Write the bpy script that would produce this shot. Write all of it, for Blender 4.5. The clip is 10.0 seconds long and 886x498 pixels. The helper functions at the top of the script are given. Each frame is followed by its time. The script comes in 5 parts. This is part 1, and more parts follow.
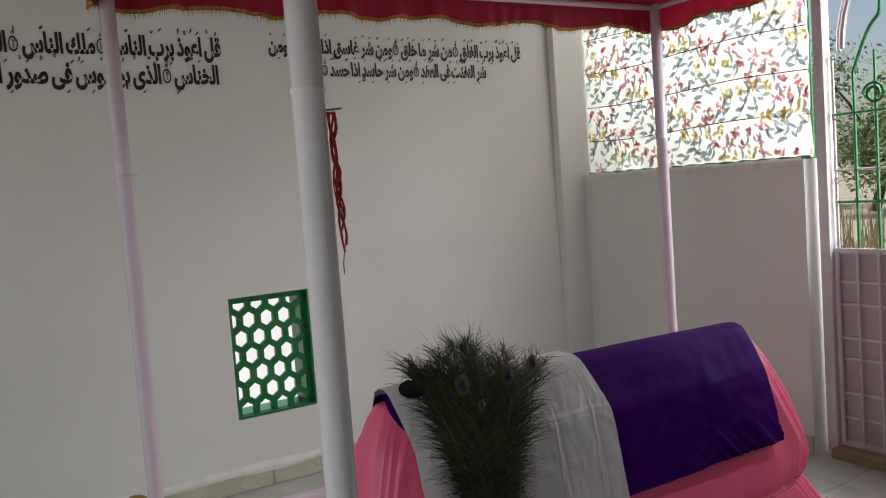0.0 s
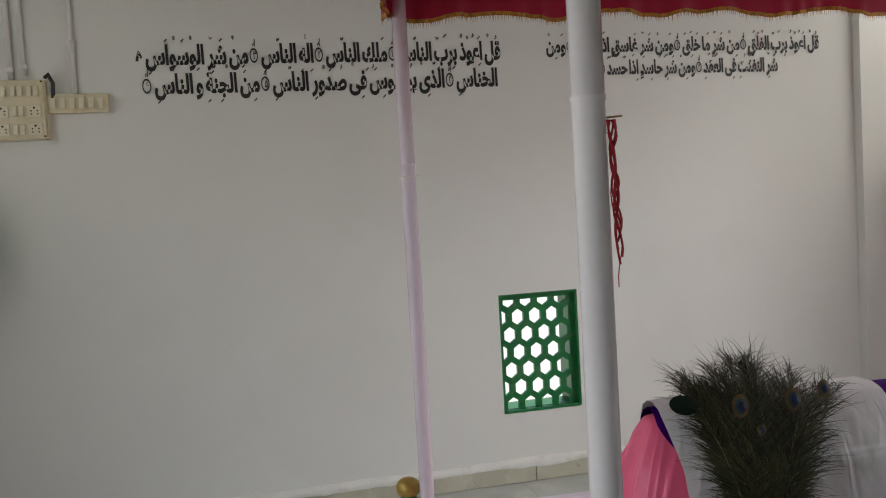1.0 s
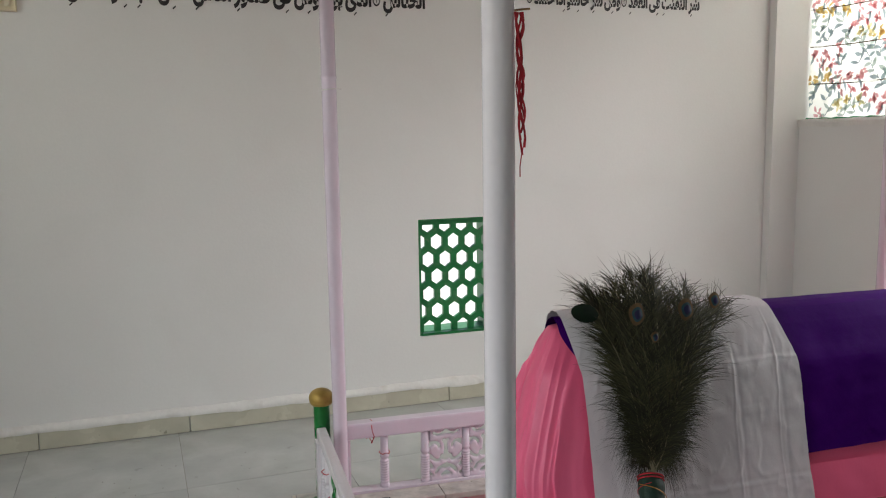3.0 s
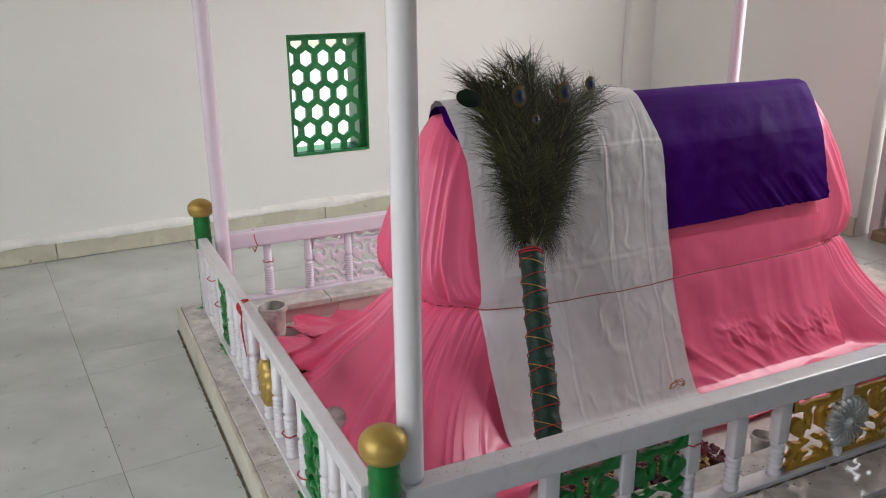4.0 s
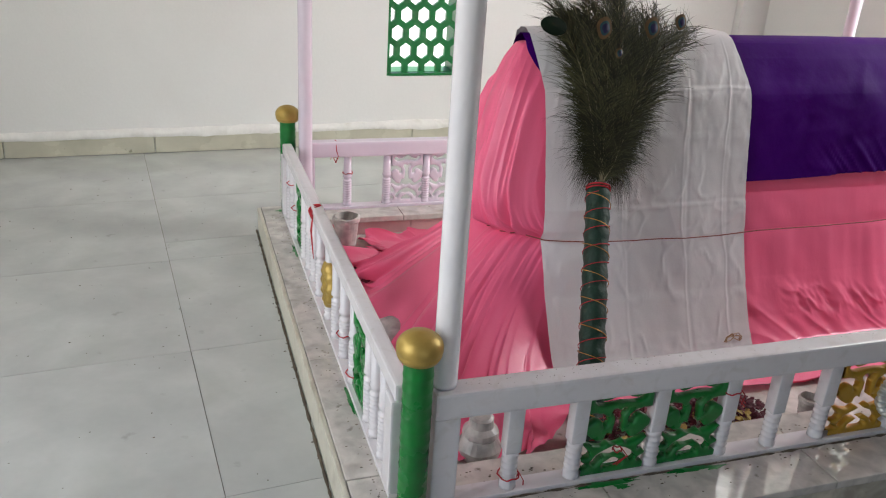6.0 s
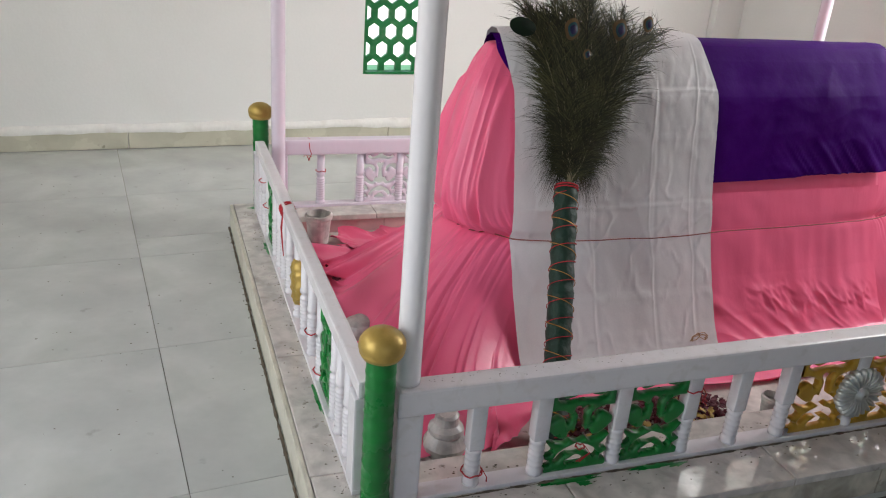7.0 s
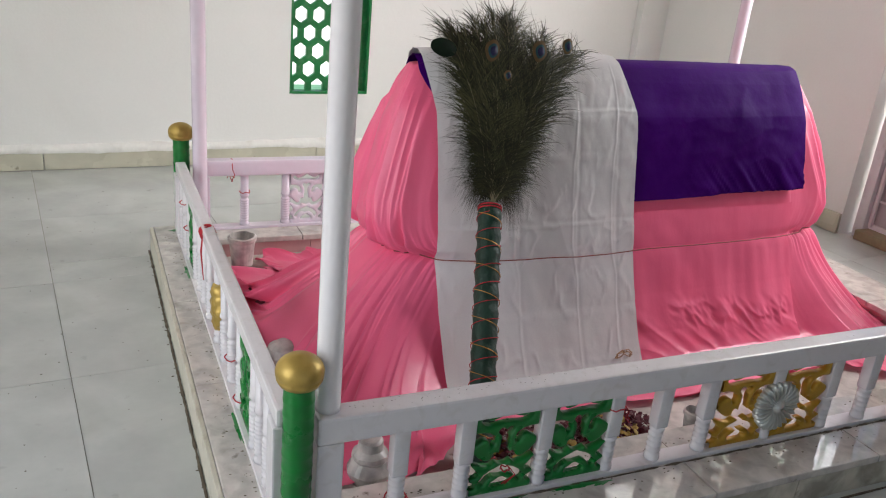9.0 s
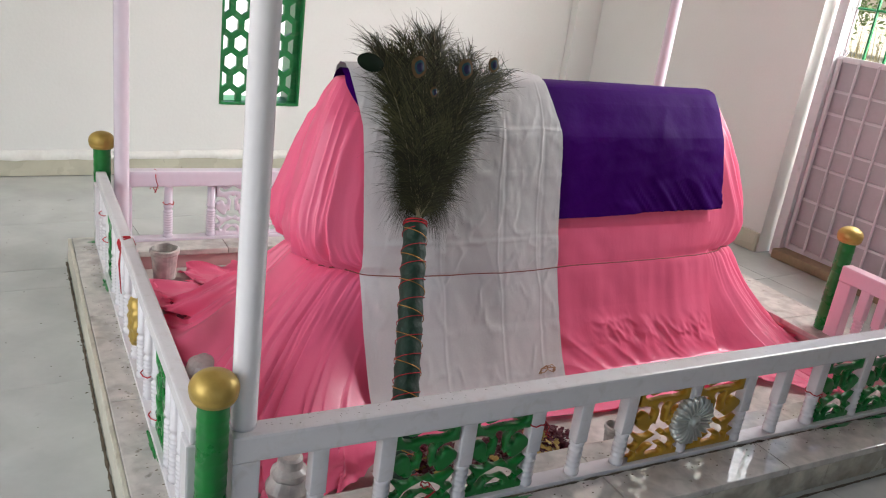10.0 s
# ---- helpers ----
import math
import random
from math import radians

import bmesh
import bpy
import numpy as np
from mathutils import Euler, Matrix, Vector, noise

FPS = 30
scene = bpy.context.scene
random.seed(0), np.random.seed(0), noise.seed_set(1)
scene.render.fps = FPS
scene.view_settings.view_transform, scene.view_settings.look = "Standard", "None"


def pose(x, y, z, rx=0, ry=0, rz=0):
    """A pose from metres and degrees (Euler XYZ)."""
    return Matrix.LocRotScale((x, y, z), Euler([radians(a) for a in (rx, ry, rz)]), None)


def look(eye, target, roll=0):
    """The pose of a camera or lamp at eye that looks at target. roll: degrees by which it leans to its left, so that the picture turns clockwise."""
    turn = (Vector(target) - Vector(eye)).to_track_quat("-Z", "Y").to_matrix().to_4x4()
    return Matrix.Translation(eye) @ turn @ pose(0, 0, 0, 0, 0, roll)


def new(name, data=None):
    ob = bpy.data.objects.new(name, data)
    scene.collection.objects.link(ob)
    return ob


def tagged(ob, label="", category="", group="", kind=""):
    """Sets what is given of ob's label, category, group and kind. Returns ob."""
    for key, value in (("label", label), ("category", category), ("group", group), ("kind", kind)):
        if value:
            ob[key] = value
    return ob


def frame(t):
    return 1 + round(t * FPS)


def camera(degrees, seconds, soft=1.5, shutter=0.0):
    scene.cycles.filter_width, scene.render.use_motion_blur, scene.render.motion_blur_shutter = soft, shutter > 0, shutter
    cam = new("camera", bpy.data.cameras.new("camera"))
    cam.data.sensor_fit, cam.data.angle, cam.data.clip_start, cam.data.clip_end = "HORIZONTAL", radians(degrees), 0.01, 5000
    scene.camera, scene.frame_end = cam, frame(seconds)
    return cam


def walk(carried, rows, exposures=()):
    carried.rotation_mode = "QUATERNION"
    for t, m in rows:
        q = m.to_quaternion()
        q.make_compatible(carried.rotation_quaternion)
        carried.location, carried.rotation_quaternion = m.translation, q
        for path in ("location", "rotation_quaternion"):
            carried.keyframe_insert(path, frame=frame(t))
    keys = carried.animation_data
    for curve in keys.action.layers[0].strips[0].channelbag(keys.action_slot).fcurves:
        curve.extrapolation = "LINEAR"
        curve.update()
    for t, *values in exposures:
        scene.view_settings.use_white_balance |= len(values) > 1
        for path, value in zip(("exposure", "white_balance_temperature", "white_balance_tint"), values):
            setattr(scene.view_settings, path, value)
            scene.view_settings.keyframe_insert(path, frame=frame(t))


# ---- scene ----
cam = camera(56.9, 10.0, soft=1.1)
PATH = [
    (0, (-0.002, -0.017, 1.33), (0.98, 1.72, 1.184), -4.2),
    (0.5, (0.006, -0.012, 1.348), (0.68, 1.866, 1.213), -3.7),
    (1, (-0.001, 0.005, 1.348), (0.374, 1.966, 1.236), -3.3),
    (1.5, (-0.019, 0.001, 1.343), (0.194, 1.987, 1.238), -2.0),
    (2, (-0.006, -0.009, 1.33), (0.159, 1.982, 1.227), -1.2),
    (2.5, (0.023, -0.024, 1.317), (0.34, 1.944, 1.156), -1.1),
    (2.7, (0.026, -0.029, 1.307), (0.435, 1.92, 1.116), -1.0),
    (3.8, (-0.056, -0.065, 1.165), (0.741, 1.681, 0.603), -0.6),
    (4, (-0.065, -0.072, 1.144), (0.755, 1.64, 0.514), -0.4),
    (4.5, (-0.074, -0.105, 1.1), (0.739, 1.553, 0.332), 1.4),
    (5, (-0.04, -0.123, 1.118), (0.763, 1.526, 0.32), 3.4),
    (5.5, (-0.023, -0.137, 1.131), (0.677, 1.568, 0.356), 4.4),
    (5.7, (-0.027, -0.136, 1.124), (0.602, 1.597, 0.348), 3.7),
    (6.8, (0.002, -0.154, 1.125), (0.584, 1.591, 0.34), 3.8),
    (7, (0.004, -0.157, 1.129), (0.647, 1.569, 0.349), 4.7),
    (7.5, (0.018, -0.166, 1.13), (0.743, 1.532, 0.362), 5.2),
    (8, (0.024, -0.167, 1.128), (0.76, 1.529, 0.364), 4.5),
    (8.5, (0.024, -0.157, 1.128), (0.766, 1.557, 0.413), 4.8),
    (9, (0.038, -0.15, 1.131), (0.829, 1.538, 0.406), 5.7),
    (9.5, (0.048, -0.153, 1.142), (0.904, 1.524, 0.466), 7.3),
    (10, (0.063, -0.16, 1.137), (0.996, 1.475, 0.461), 7.9),
]
EXPOSURES = [(0.0, -0.72), (0.7, -0.55), (1.4, -0.36), (2.4, -0.32), (3.8, 0.12), (4.6, 0.40), (5.7, 0.44), (8.5, 0.41), (10.0, 0.50)]
walk(cam, [(t, look(eye, target, roll)) for t, eye, target, roll in PATH], EXPOSURES)

# ---- daylight: sky, sun, the light of the openings, and an added west fill ----
world = bpy.data.worlds.new("sky")
scene.world = world
world.use_nodes = True
wn = world.node_tree
sky = wn.nodes.new("ShaderNodeTexSky")
sky.sky_type = "NISHITA"
sky.sun_disc = False
sky.dust_density = 2.0
sky.sun_elevation, sky.sun_rotation = radians(62), radians(25)
wn.nodes["Background"].inputs[1].default_value = 0.14
wn.links.new(sky.outputs[0], wn.nodes["Background"].inputs[0])

SUN_DIR = Vector((math.sin(radians(25)) * math.cos(radians(62)), math.cos(radians(25)) * math.cos(radians(62)), math.sin(radians(62))))
sun_data = bpy.data.lights.new("sun", "SUN")
sun_data.energy, sun_data.angle, sun_data.color = 5.0, radians(0.5), (1.0, 0.95, 0.88)
sun = new("sun", sun_data)
sun.matrix_world = look((0, 0, 8), tuple(Vector((0, 0, 8)) - SUN_DIR))


def opening_light(name, eye, target, sx, sy, watts, color, spread=180):
    data = bpy.data.lights.new(name, "AREA")
    data.shape, data.size, data.size_y, data.energy, data.color = "RECTANGLE", sx, sy, watts, color
    data.spread = radians(spread)
    ob = new(name, data)
    ob.matrix_world = look(eye, target)
    return ob


opening_light("window_daylight_east", (3.44, 3.05, 2.0), (0.5, 3.0, 0.2), 1.4, 1.15, 20, (1.0, 0.99, 0.98))
opening_light("window_daylight_west", (-1.86, 2.15, 1.8), (1.0, 2.6, 0.2), 1.0, 0.9, 19, (0.97, 0.985, 1.0))
# Fill lamp added on the west side, in an unseen opening of its own.
opening_light("west_fill_light", (-1.72, 0.75, 1.2), (0.6, 2.0, 0.0), 1.4, 1.8, 12, (0.97, 0.985, 1.0), 110)
opening_light("gate_daylight", (3.55, 1.72, 1.65), (1.5, 3.0, 0.0), 1.0, 1.5, 37, (1.0, 0.985, 0.965), 105)


# ---- materials ----
def material(name, color, rough=0.5, metal=0.0, vary=0.12, scale=6.0, fine=60.0, bump=0.15, stain=None, stain_amount=0.3,
             stain_scale=2.5, object_vary=0.0, sheen=0.0, spec=0.5, coat=0.0, bump_scale=None, rough_vary=0.1, dist=0.004, stretch=None):
    """A painted, stone, cloth or metal surface with coarse and fine variation, stains and fine relief."""
    m = bpy.data.materials.new(name)
    m.use_nodes = True
    nt = m.node_tree
    b = nt.nodes["Principled BSDF"]
    N, L = nt.nodes.new, nt.links.new
    tc = N("ShaderNodeTexCoord")
    n1, n2 = N("ShaderNodeTexNoise"), N("ShaderNodeTexNoise")
    n1.inputs["Scale"].default_value, n1.inputs["Detail"].default_value = scale, 5
    n2.inputs["Scale"].default_value, n2.inputs["Detail"].default_value = fine, 4
    L(tc.outputs["Object"], n1.inputs["Vector"])
    L(tc.outputs["Object"], n2.inputs["Vector"])
    mixn = N("ShaderNodeMath")
    mixn.operation = "MULTIPLY_ADD"
    mixn.inputs[1].default_value = 0.65
    L(n1.outputs[0], mixn.inputs[0])
    half = N("ShaderNodeMath")
    half.operation = "MULTIPLY"
    half.inputs[1].default_value = 0.35
    L(n2.outputs[0], half.inputs[0])
    L(half.outputs[0], mixn.inputs[2])
    value = mixn.outputs[0]
    if object_vary:
        info = N("ShaderNodeObjectInfo")
        add = N("ShaderNodeMath")
        add.operation = "MULTIPLY_ADD"
        add.inputs[1].default_value = object_vary
        L(info.outputs["Random"], add.inputs[0])
        L(value, add.inputs[2])
        value = add.outputs[0]
    ramp = N("ShaderNodeMapRange")
    ramp.inputs[1].default_value, ramp.inputs[2].default_value = 0.3, 0.7 + object_vary
    L(value, ramp.inputs[0])
    mix = N("ShaderNodeMix")
    mix.data_type = "RGBA"
    c = Vector(color)
    mix.inputs[6].default_value = (*(c * (1 - vary)), 1)
    mix.inputs[7].default_value = (*[min(0.95, v) for v in c * (1 + vary)], 1)
    L(ramp.outputs[0], mix.inputs[0])
    col = mix.outputs[2]
    if stain:
        n3 = N("ShaderNodeTexNoise")
        n3.inputs["Scale"].default_value, n3.inputs["Detail"].default_value, n3.inputs["Distortion"].default_value = stain_scale, 8, 0.6
        L(tc.outputs["Object"], n3.inputs["Vector"])
        mr = N("ShaderNodeMapRange")
        mr.inputs[1].default_value, mr.inputs[2].default_value, mr.inputs[4].default_value = 0.54, 0.74, stain_amount
        L(n3.outputs[0], mr.inputs[0])
        mx = N("ShaderNodeMix")
        mx.data_type = "RGBA"
        mx.inputs[7].default_value = (*stain, 1)
        L(mr.outputs[0], mx.inputs[0])
        L(col, mx.inputs[6])
        col = mx.outputs[2]
    L(col, b.inputs["Base Color"])
    b.inputs["Metallic"].default_value = metal
    rr = N("ShaderNodeMapRange")
    rr.inputs[1].default_value, rr.inputs[2].default_value = 0.3, 0.7
    rr.inputs[3].default_value, rr.inputs[4].default_value = max(0.02, rough - rough_vary * rough), min(1, rough + rough_vary * rough)
    L(n1.outputs[0], rr.inputs[0])
    L(rr.outputs[0], b.inputs["Roughness"])
    b.inputs["Specular IOR Level"].default_value = spec
    b.inputs["Coat Weight"].default_value = coat
    b.inputs["Sheen Weight"].default_value = sheen
    bp = N("ShaderNodeBump")
    bp.inputs["Strength"].default_value, bp.inputs["Distance"].default_value = bump, dist
    if bump_scale:
        n4 = N("ShaderNodeTexNoise")
        n4.inputs["Scale"].default_value, n4.inputs["Detail"].default_value = bump_scale, 6
        if stretch:
            mp = N("ShaderNodeMapping")
            mp.inputs["Scale"].default_value = stretch
            L(tc.outputs["Object"], mp.inputs[0])
            L(mp.outputs[0], n4.inputs["Vector"])
        else:
            L(tc.outputs["Object"], n4.inputs["Vector"])
        L(n4.outputs[0], bp.inputs["Height"])
    else:
        L(n2.outputs[0], bp.inputs["Height"])
    L(bp.outputs[0], b.inputs["Normal"])
    return m


def cloth(name, color, through_color, amount=0.25, rough=0.6, sheen=0.3, bump=0.25, wrinkle=9.0, vary=0.07, spec=0.35, dist=0.008, stretch=None):
    """A thin woven cloth: partly lets light through, soft wrinkles in relief and a fine weave."""
    m = material(name, color, rough, vary=vary, scale=3.0, fine=260, bump=bump, sheen=sheen, spec=spec, bump_scale=wrinkle, dist=dist, stretch=stretch)
    nt = m.node_tree
    b = nt.nodes["Principled BSDF"]
    tr = nt.nodes.new("ShaderNodeBsdfTranslucent")
    tr.inputs[0].default_value = (*through_color, 1)
    ms = nt.nodes.new("ShaderNodeMixShader")
    ms.inputs[0].default_value = amount
    nt.links.new(b.outputs[0], ms.inputs[1])
    nt.links.new(tr.outputs[0], ms.inputs[2])
    nt.links.new(ms.outputs[0], nt.nodes["Material Output"].inputs[0])
    return m


def stone(name, color, vein, rough, vein_scale=3.0, amount=0.5, object_vary=0.15, dirt=(0.12, 0.10, 0.07), dirt_amount=0.12, dirt_scale=30, mottle=0.06):
    """Polished stone with cloudy veins and specks of dirt."""
    m = material(name, color, rough, vary=0.06, scale=4, fine=40, bump=0.04, stain=vein, stain_amount=amount, stain_scale=vein_scale,
                 object_vary=object_vary, rough_vary=0.5)
    nt = m.node_tree
    b = nt.nodes["Principled BSDF"]
    src = b.inputs["Base Color"].links[0].from_socket
    tc = [n for n in nt.nodes if n.type == "TEX_COORD"][0]
    n = nt.nodes.new("ShaderNodeTexNoise")
    n.inputs["Scale"].default_value, n.inputs["Detail"].default_value = dirt_scale, 9
    nt.links.new(tc.outputs["Object"], n.inputs["Vector"])
    mr = nt.nodes.new("ShaderNodeMapRange")
    mr.inputs[1].default_value, mr.inputs[2].default_value, mr.inputs[4].default_value = 0.67, 0.76, dirt_amount * 5
    nt.links.new(n.outputs[0], mr.inputs[0])
    mx = nt.nodes.new("ShaderNodeMix")
    mx.data_type = "RGBA"
    mx.inputs[7].default_value = (*dirt, 1)
    nt.links.new(mr.outputs[0], mx.inputs[0])
    nt.links.new(src, mx.inputs[6])
    cloud = nt.nodes.new("ShaderNodeTexNoise")
    cloud.inputs["Scale"].default_value, cloud.inputs["Detail"].default_value, cloud.inputs["Distortion"].default_value = vein_scale * 1.6, 9, 0.35
    nt.links.new(tc.outputs["Object"], cloud.inputs["Vector"])
    cr = nt.nodes.new("ShaderNodeMapRange")
    cr.inputs[1].default_value, cr.inputs[2].default_value, cr.inputs[3].default_value, cr.inputs[4].default_value = 0.38, 0.64, 1 - mottle, 1 + mottle * 0.6
    nt.links.new(cloud.outputs[0], cr.inputs[0])
    sc = nt.nodes.new("ShaderNodeVectorMath")
    sc.operation = "SCALE"
    nt.links.new(mx.outputs[2], sc.inputs[0])
    nt.links.new(cr.outputs[0], sc.inputs["Scale"])
    nt.links.new(sc.outputs[0], b.inputs["Base Color"])
    return m


WALL = material("wall_paint", (0.76, 0.757, 0.73), 0.62, vary=0.025, scale=1.6, fine=90, bump=0.12, stain=(0.62, 0.60, 0.56), stain_amount=0.22, stain_scale=1.3)
# Unseen ceiling, kept dark so little light bounces onto the upper walls.
CEIL = material("ceiling_dark_grey", (0.36, 0.35, 0.33), 0.8, vary=0.03)
PLASTER = material("rough_plaster", (0.76, 0.75, 0.71), 0.85, vary=0.08, scale=14, bump=0.5, bump_scale=45, stain=(0.45, 0.42, 0.33), stain_amount=0.35, stain_scale=9)
TILE = stone("floor_marble_tile", (0.48, 0.495, 0.475), (0.40, 0.41, 0.375), 0.055, 2.6, 0.65, 0.15, dirt_amount=0.07, dirt_scale=11, mottle=0.09)
GROUT = material("tile_joint", (0.20, 0.19, 0.16), 0.9, vary=0.3, scale=30)
BASE_TILE = stone("baseboard_tile", (0.55, 0.53, 0.42), (0.40, 0.38, 0.29), 0.3, 5.0, 0.6)
CURB = stone("curb_marble", (0.56, 0.525, 0.485), (0.33, 0.30, 0.27), 0.06, 14.0, 0.6, 0.2, dirt_amount=0.16, dirt_scale=30, mottle=0.17)
CURB_FACE = stone("curb_facing_stone", (0.49, 0.45, 0.37), (0.28, 0.245, 0.19), 0.20, 9.0, 0.8, 0.2, dirt_amount=0.16, dirt_scale=18, mottle=0.32)
CREAM = material("cream_edge_stone", (0.56, 0.53, 0.44), 0.4, vary=0.12, scale=14, stain=(0.25, 0.21, 0.14), stain_amount=0.6, stain_scale=12)
DIRT = material("floor_dirt", (0.10, 0.08, 0.055), 0.95, vary=0.5, scale=50)
# Pink-tinted marble for the inner faces of the curb.
CURB_PINK = stone("pink_tinted_marble", (0.66, 0.36, 0.37), (0.52, 0.30, 0.30), 0.35, 6.0, 0.5)
POT = stone("pot_marble", (0.52, 0.49, 0.46), (0.24, 0.21, 0.18), 0.35, 16.0, 0.8, mottle=0.3)
LILAC = material("lilac_gloss_paint", (0.72, 0.64, 0.72), 0.2, vary=0.04, scale=9, bump=0.1, bump_scale=28, stain=(0.55, 0.50, 0.50), stain_amount=0.08, stain_scale=9)
WHITE_GLOSS = material("white_lilac_gloss_paint", (0.69, 0.665, 0.685), 0.25, vary=0.04, scale=9, bump=0.14, bump_scale=35, stain=(0.30, 0.25, 0.17), stain_amount=0.2, stain_scale=30)
PINK_PAINT = material("pink_gloss_paint", (0.78, 0.52, 0.60), 0.3, vary=0.05, bump=0.1, bump_scale=30)
POLE_WHITE = material("white_pole_paint", (0.80, 0.775, 0.80), 0.2, vary=0.04, scale=9, bump=0.1, bump_scale=28, stain=(0.55, 0.50, 0.50), stain_amount=0.08, stain_scale=9)
GREEN = material("green_gloss_paint", (0.004, 0.165, 0.026), 0.28, vary=0.18, scale=12, bump=0.25, bump_scale=40, stain=(0.02, 0.10, 0.03), stain_amount=0.5, stain_scale=10)
GREEN_DARK = material("green_jali_paint", (0.008, 0.17, 0.045), 0.4, vary=0.2, scale=15, bump=0.3, bump_scale=50, stain=(0.25, 0.33, 0.22), stain_amount=0.25, stain_scale=25)
GOLD = material("gold_paint", (0.47, 0.32, 0.08), 0.42, metal=0.45, vary=0.15, scale=20, bump=0.2, bump_scale=60, stain=(0.20, 0.12, 0.03), stain_amount=0.4, stain_scale=14)
OCHRE = material("ochre_gold_paint", (0.47, 0.27, 0.025), 0.35, metal=0.25, vary=0.15, scale=20, bump=0.2, bump_scale=60)
SILVER = material("silver_paint", (0.52, 0.53, 0.50), 0.38, metal=0.6, vary=0.12, scale=20, bump=0.2, bump_scale=60)
GRILL_GREEN = material("grill_green_paint", (0.01, 0.24, 0.07), 0.4, vary=0.15)
# Bars lighter, sheet darker: the shadows of the bars are put into these paints.
GATE_BAR = material("gate_bar_lit", (0.70, 0.64, 0.67), 0.35, vary=0.05)
GATE_SHADED = material("gate_sheet_shaded", (0.50, 0.44, 0.47), 0.35, vary=0.05, scale=5, bump=0.15, bump_scale=18, stain=(0.36, 0.30, 0.28), stain_amount=0.25, stain_scale=8)
WOOD = material("threshold_wood", (0.30, 0.22, 0.13), 0.6, vary=0.25, scale=12, bump=0.3)
PINK = cloth("pink_satin_cloth", (0.97, 0.148, 0.290), (0.97, 0.14, 0.275), 0.16, 0.36, 0.06, 0.20, 12.0, spec=0.55, dist=0.012, stretch=(1.0, 1.0, 0.22))
WHITE = cloth("white_cotton_cloth", (0.66, 0.645, 0.65), (0.8, 0.78, 0.78), 0.10, 0.7, 0.05, 0.22, 13.0, dist=0.008)
PURPLE = cloth("purple_satin_cloth", (0.042, 0.0016, 0.118), (0.04, 0.003, 0.13), 0.03, 0.55, 0.0, 0.4, 9.0, vary=0.25, spec=0.02, dist=0.010)
RED_CLOTH = cloth("red_canopy_cloth", (0.33, 0.010, 0.04), (0.5, 0.015, 0.05), 0.14, 0.6, 0.1, 0.2, 8.0, vary=0.12)
FRINGE = material("gold_fringe_thread", (0.42, 0.20, 0.03), 0.5, metal=0.3, vary=0.4, scale=60)
RED_THREAD = material("red_thread", (0.40, 0.015, 0.025), 0.8, vary=0.3, scale=80)
CORD = material("dark_red_cord", (0.22, 0.05, 0.03), 0.8, vary=0.3, scale=80)
GREEN_WRAP = cloth("green_wrap_cloth", (0.004, 0.027, 0.015), (0.006, 0.045, 0.02), 0.03, 0.6, 0.1, 0.5, 60.0, vary=0.3)
BARB = material("feather_barb", (0.020, 0.021, 0.009), 0.5, vary=0.5, scale=40, spec=0.35)


def vary_strands(m, light):
    """Gives each loose strand a tone of its own."""
    nt = m.node_tree
    b = nt.nodes["Principled BSDF"]
    src = b.inputs["Base Color"].links[0].from_socket
    geo = nt.nodes.new("ShaderNodeNewGeometry")
    pw = nt.nodes.new("ShaderNodeMath")
    pw.operation = "POWER"
    pw.inputs[1].default_value = 3.0
    nt.links.new(geo.outputs["Random Per Island"], pw.inputs[0])
    mx = nt.nodes.new("ShaderNodeMix")
    mx.data_type = "RGBA"
    mx.inputs[7].default_value = (*light, 1)
    nt.links.new(pw.outputs[0], mx.inputs[0])
    nt.links.new(src, mx.inputs[6])
    nt.links.new(mx.outputs[2], b.inputs["Base Color"])


vary_strands(BARB, (0.105, 0.105, 0.044))
RACHIS = material("feather_shaft", (0.22, 0.19, 0.11), 0.5, vary=0.2)
EYE_BROWN = material("feather_eye_bronze", (0.105, 0.062, 0.020), 0.5, metal=0.1, vary=0.3, scale=60)
EYE_TEAL = material("feather_eye_teal", (0.010, 0.050, 0.060), 0.5, metal=0.1, vary=0.3, scale=60)
EYE_BLUE = material("feather_eye_blue", (0.008, 0.008, 0.045), 0.5, metal=0.1, vary=0.3, scale=60)
EYE_BACK = material("feather_eye_back", (0.006, 0.014, 0.007), 0.8, metal=0.0, spec=0.15, vary=0.3, scale=30)
INK = material("black_wall_paint", (0.018, 0.017, 0.018), 0.5, vary=0.3, scale=30)
SWIRL = material("grey_swirl_paint", (0.55, 0.55, 0.55), 0.6, vary=0.1)
PVC = material("white_pvc", (0.72, 0.70, 0.68), 0.4, vary=0.04)
BOARD = material("yellowed_board_plastic", (0.66, 0.58, 0.40), 0.4, vary=0.08, scale=10, stain=(0.40, 0.28, 0.12), stain_amount=0.5, stain_scale=9)
IVORY = material("ivory_switch_plastic", (0.72, 0.66, 0.50), 0.3, vary=0.04)
BLACK = material("black_plastic", (0.02, 0.02, 0.02), 0.5, vary=0.2)
BLUE_BAG = material("blue_polythene", (0.02, 0.09, 0.22), 0.3, vary=0.3, scale=20, bump=0.4, bump_scale=40)
NAVY_BAG = material("navy_polythene", (0.012, 0.025, 0.085), 0.4, vary=0.3, scale=20, bump=0.4, bump_scale=40)
MINT_BAG = material("mint_polythene", (0.05, 0.28, 0.17), 0.3, vary=0.3, scale=20, bump=0.4, bump_scale=40)
BRASS = material("tarnished_brass", (0.30, 0.22, 0.10), 0.35, metal=0.9, vary=0.3, scale=25)
CARD = material("printed_carton", (0.30, 0.20, 0.16), 0.6, vary=0.5, scale=30)
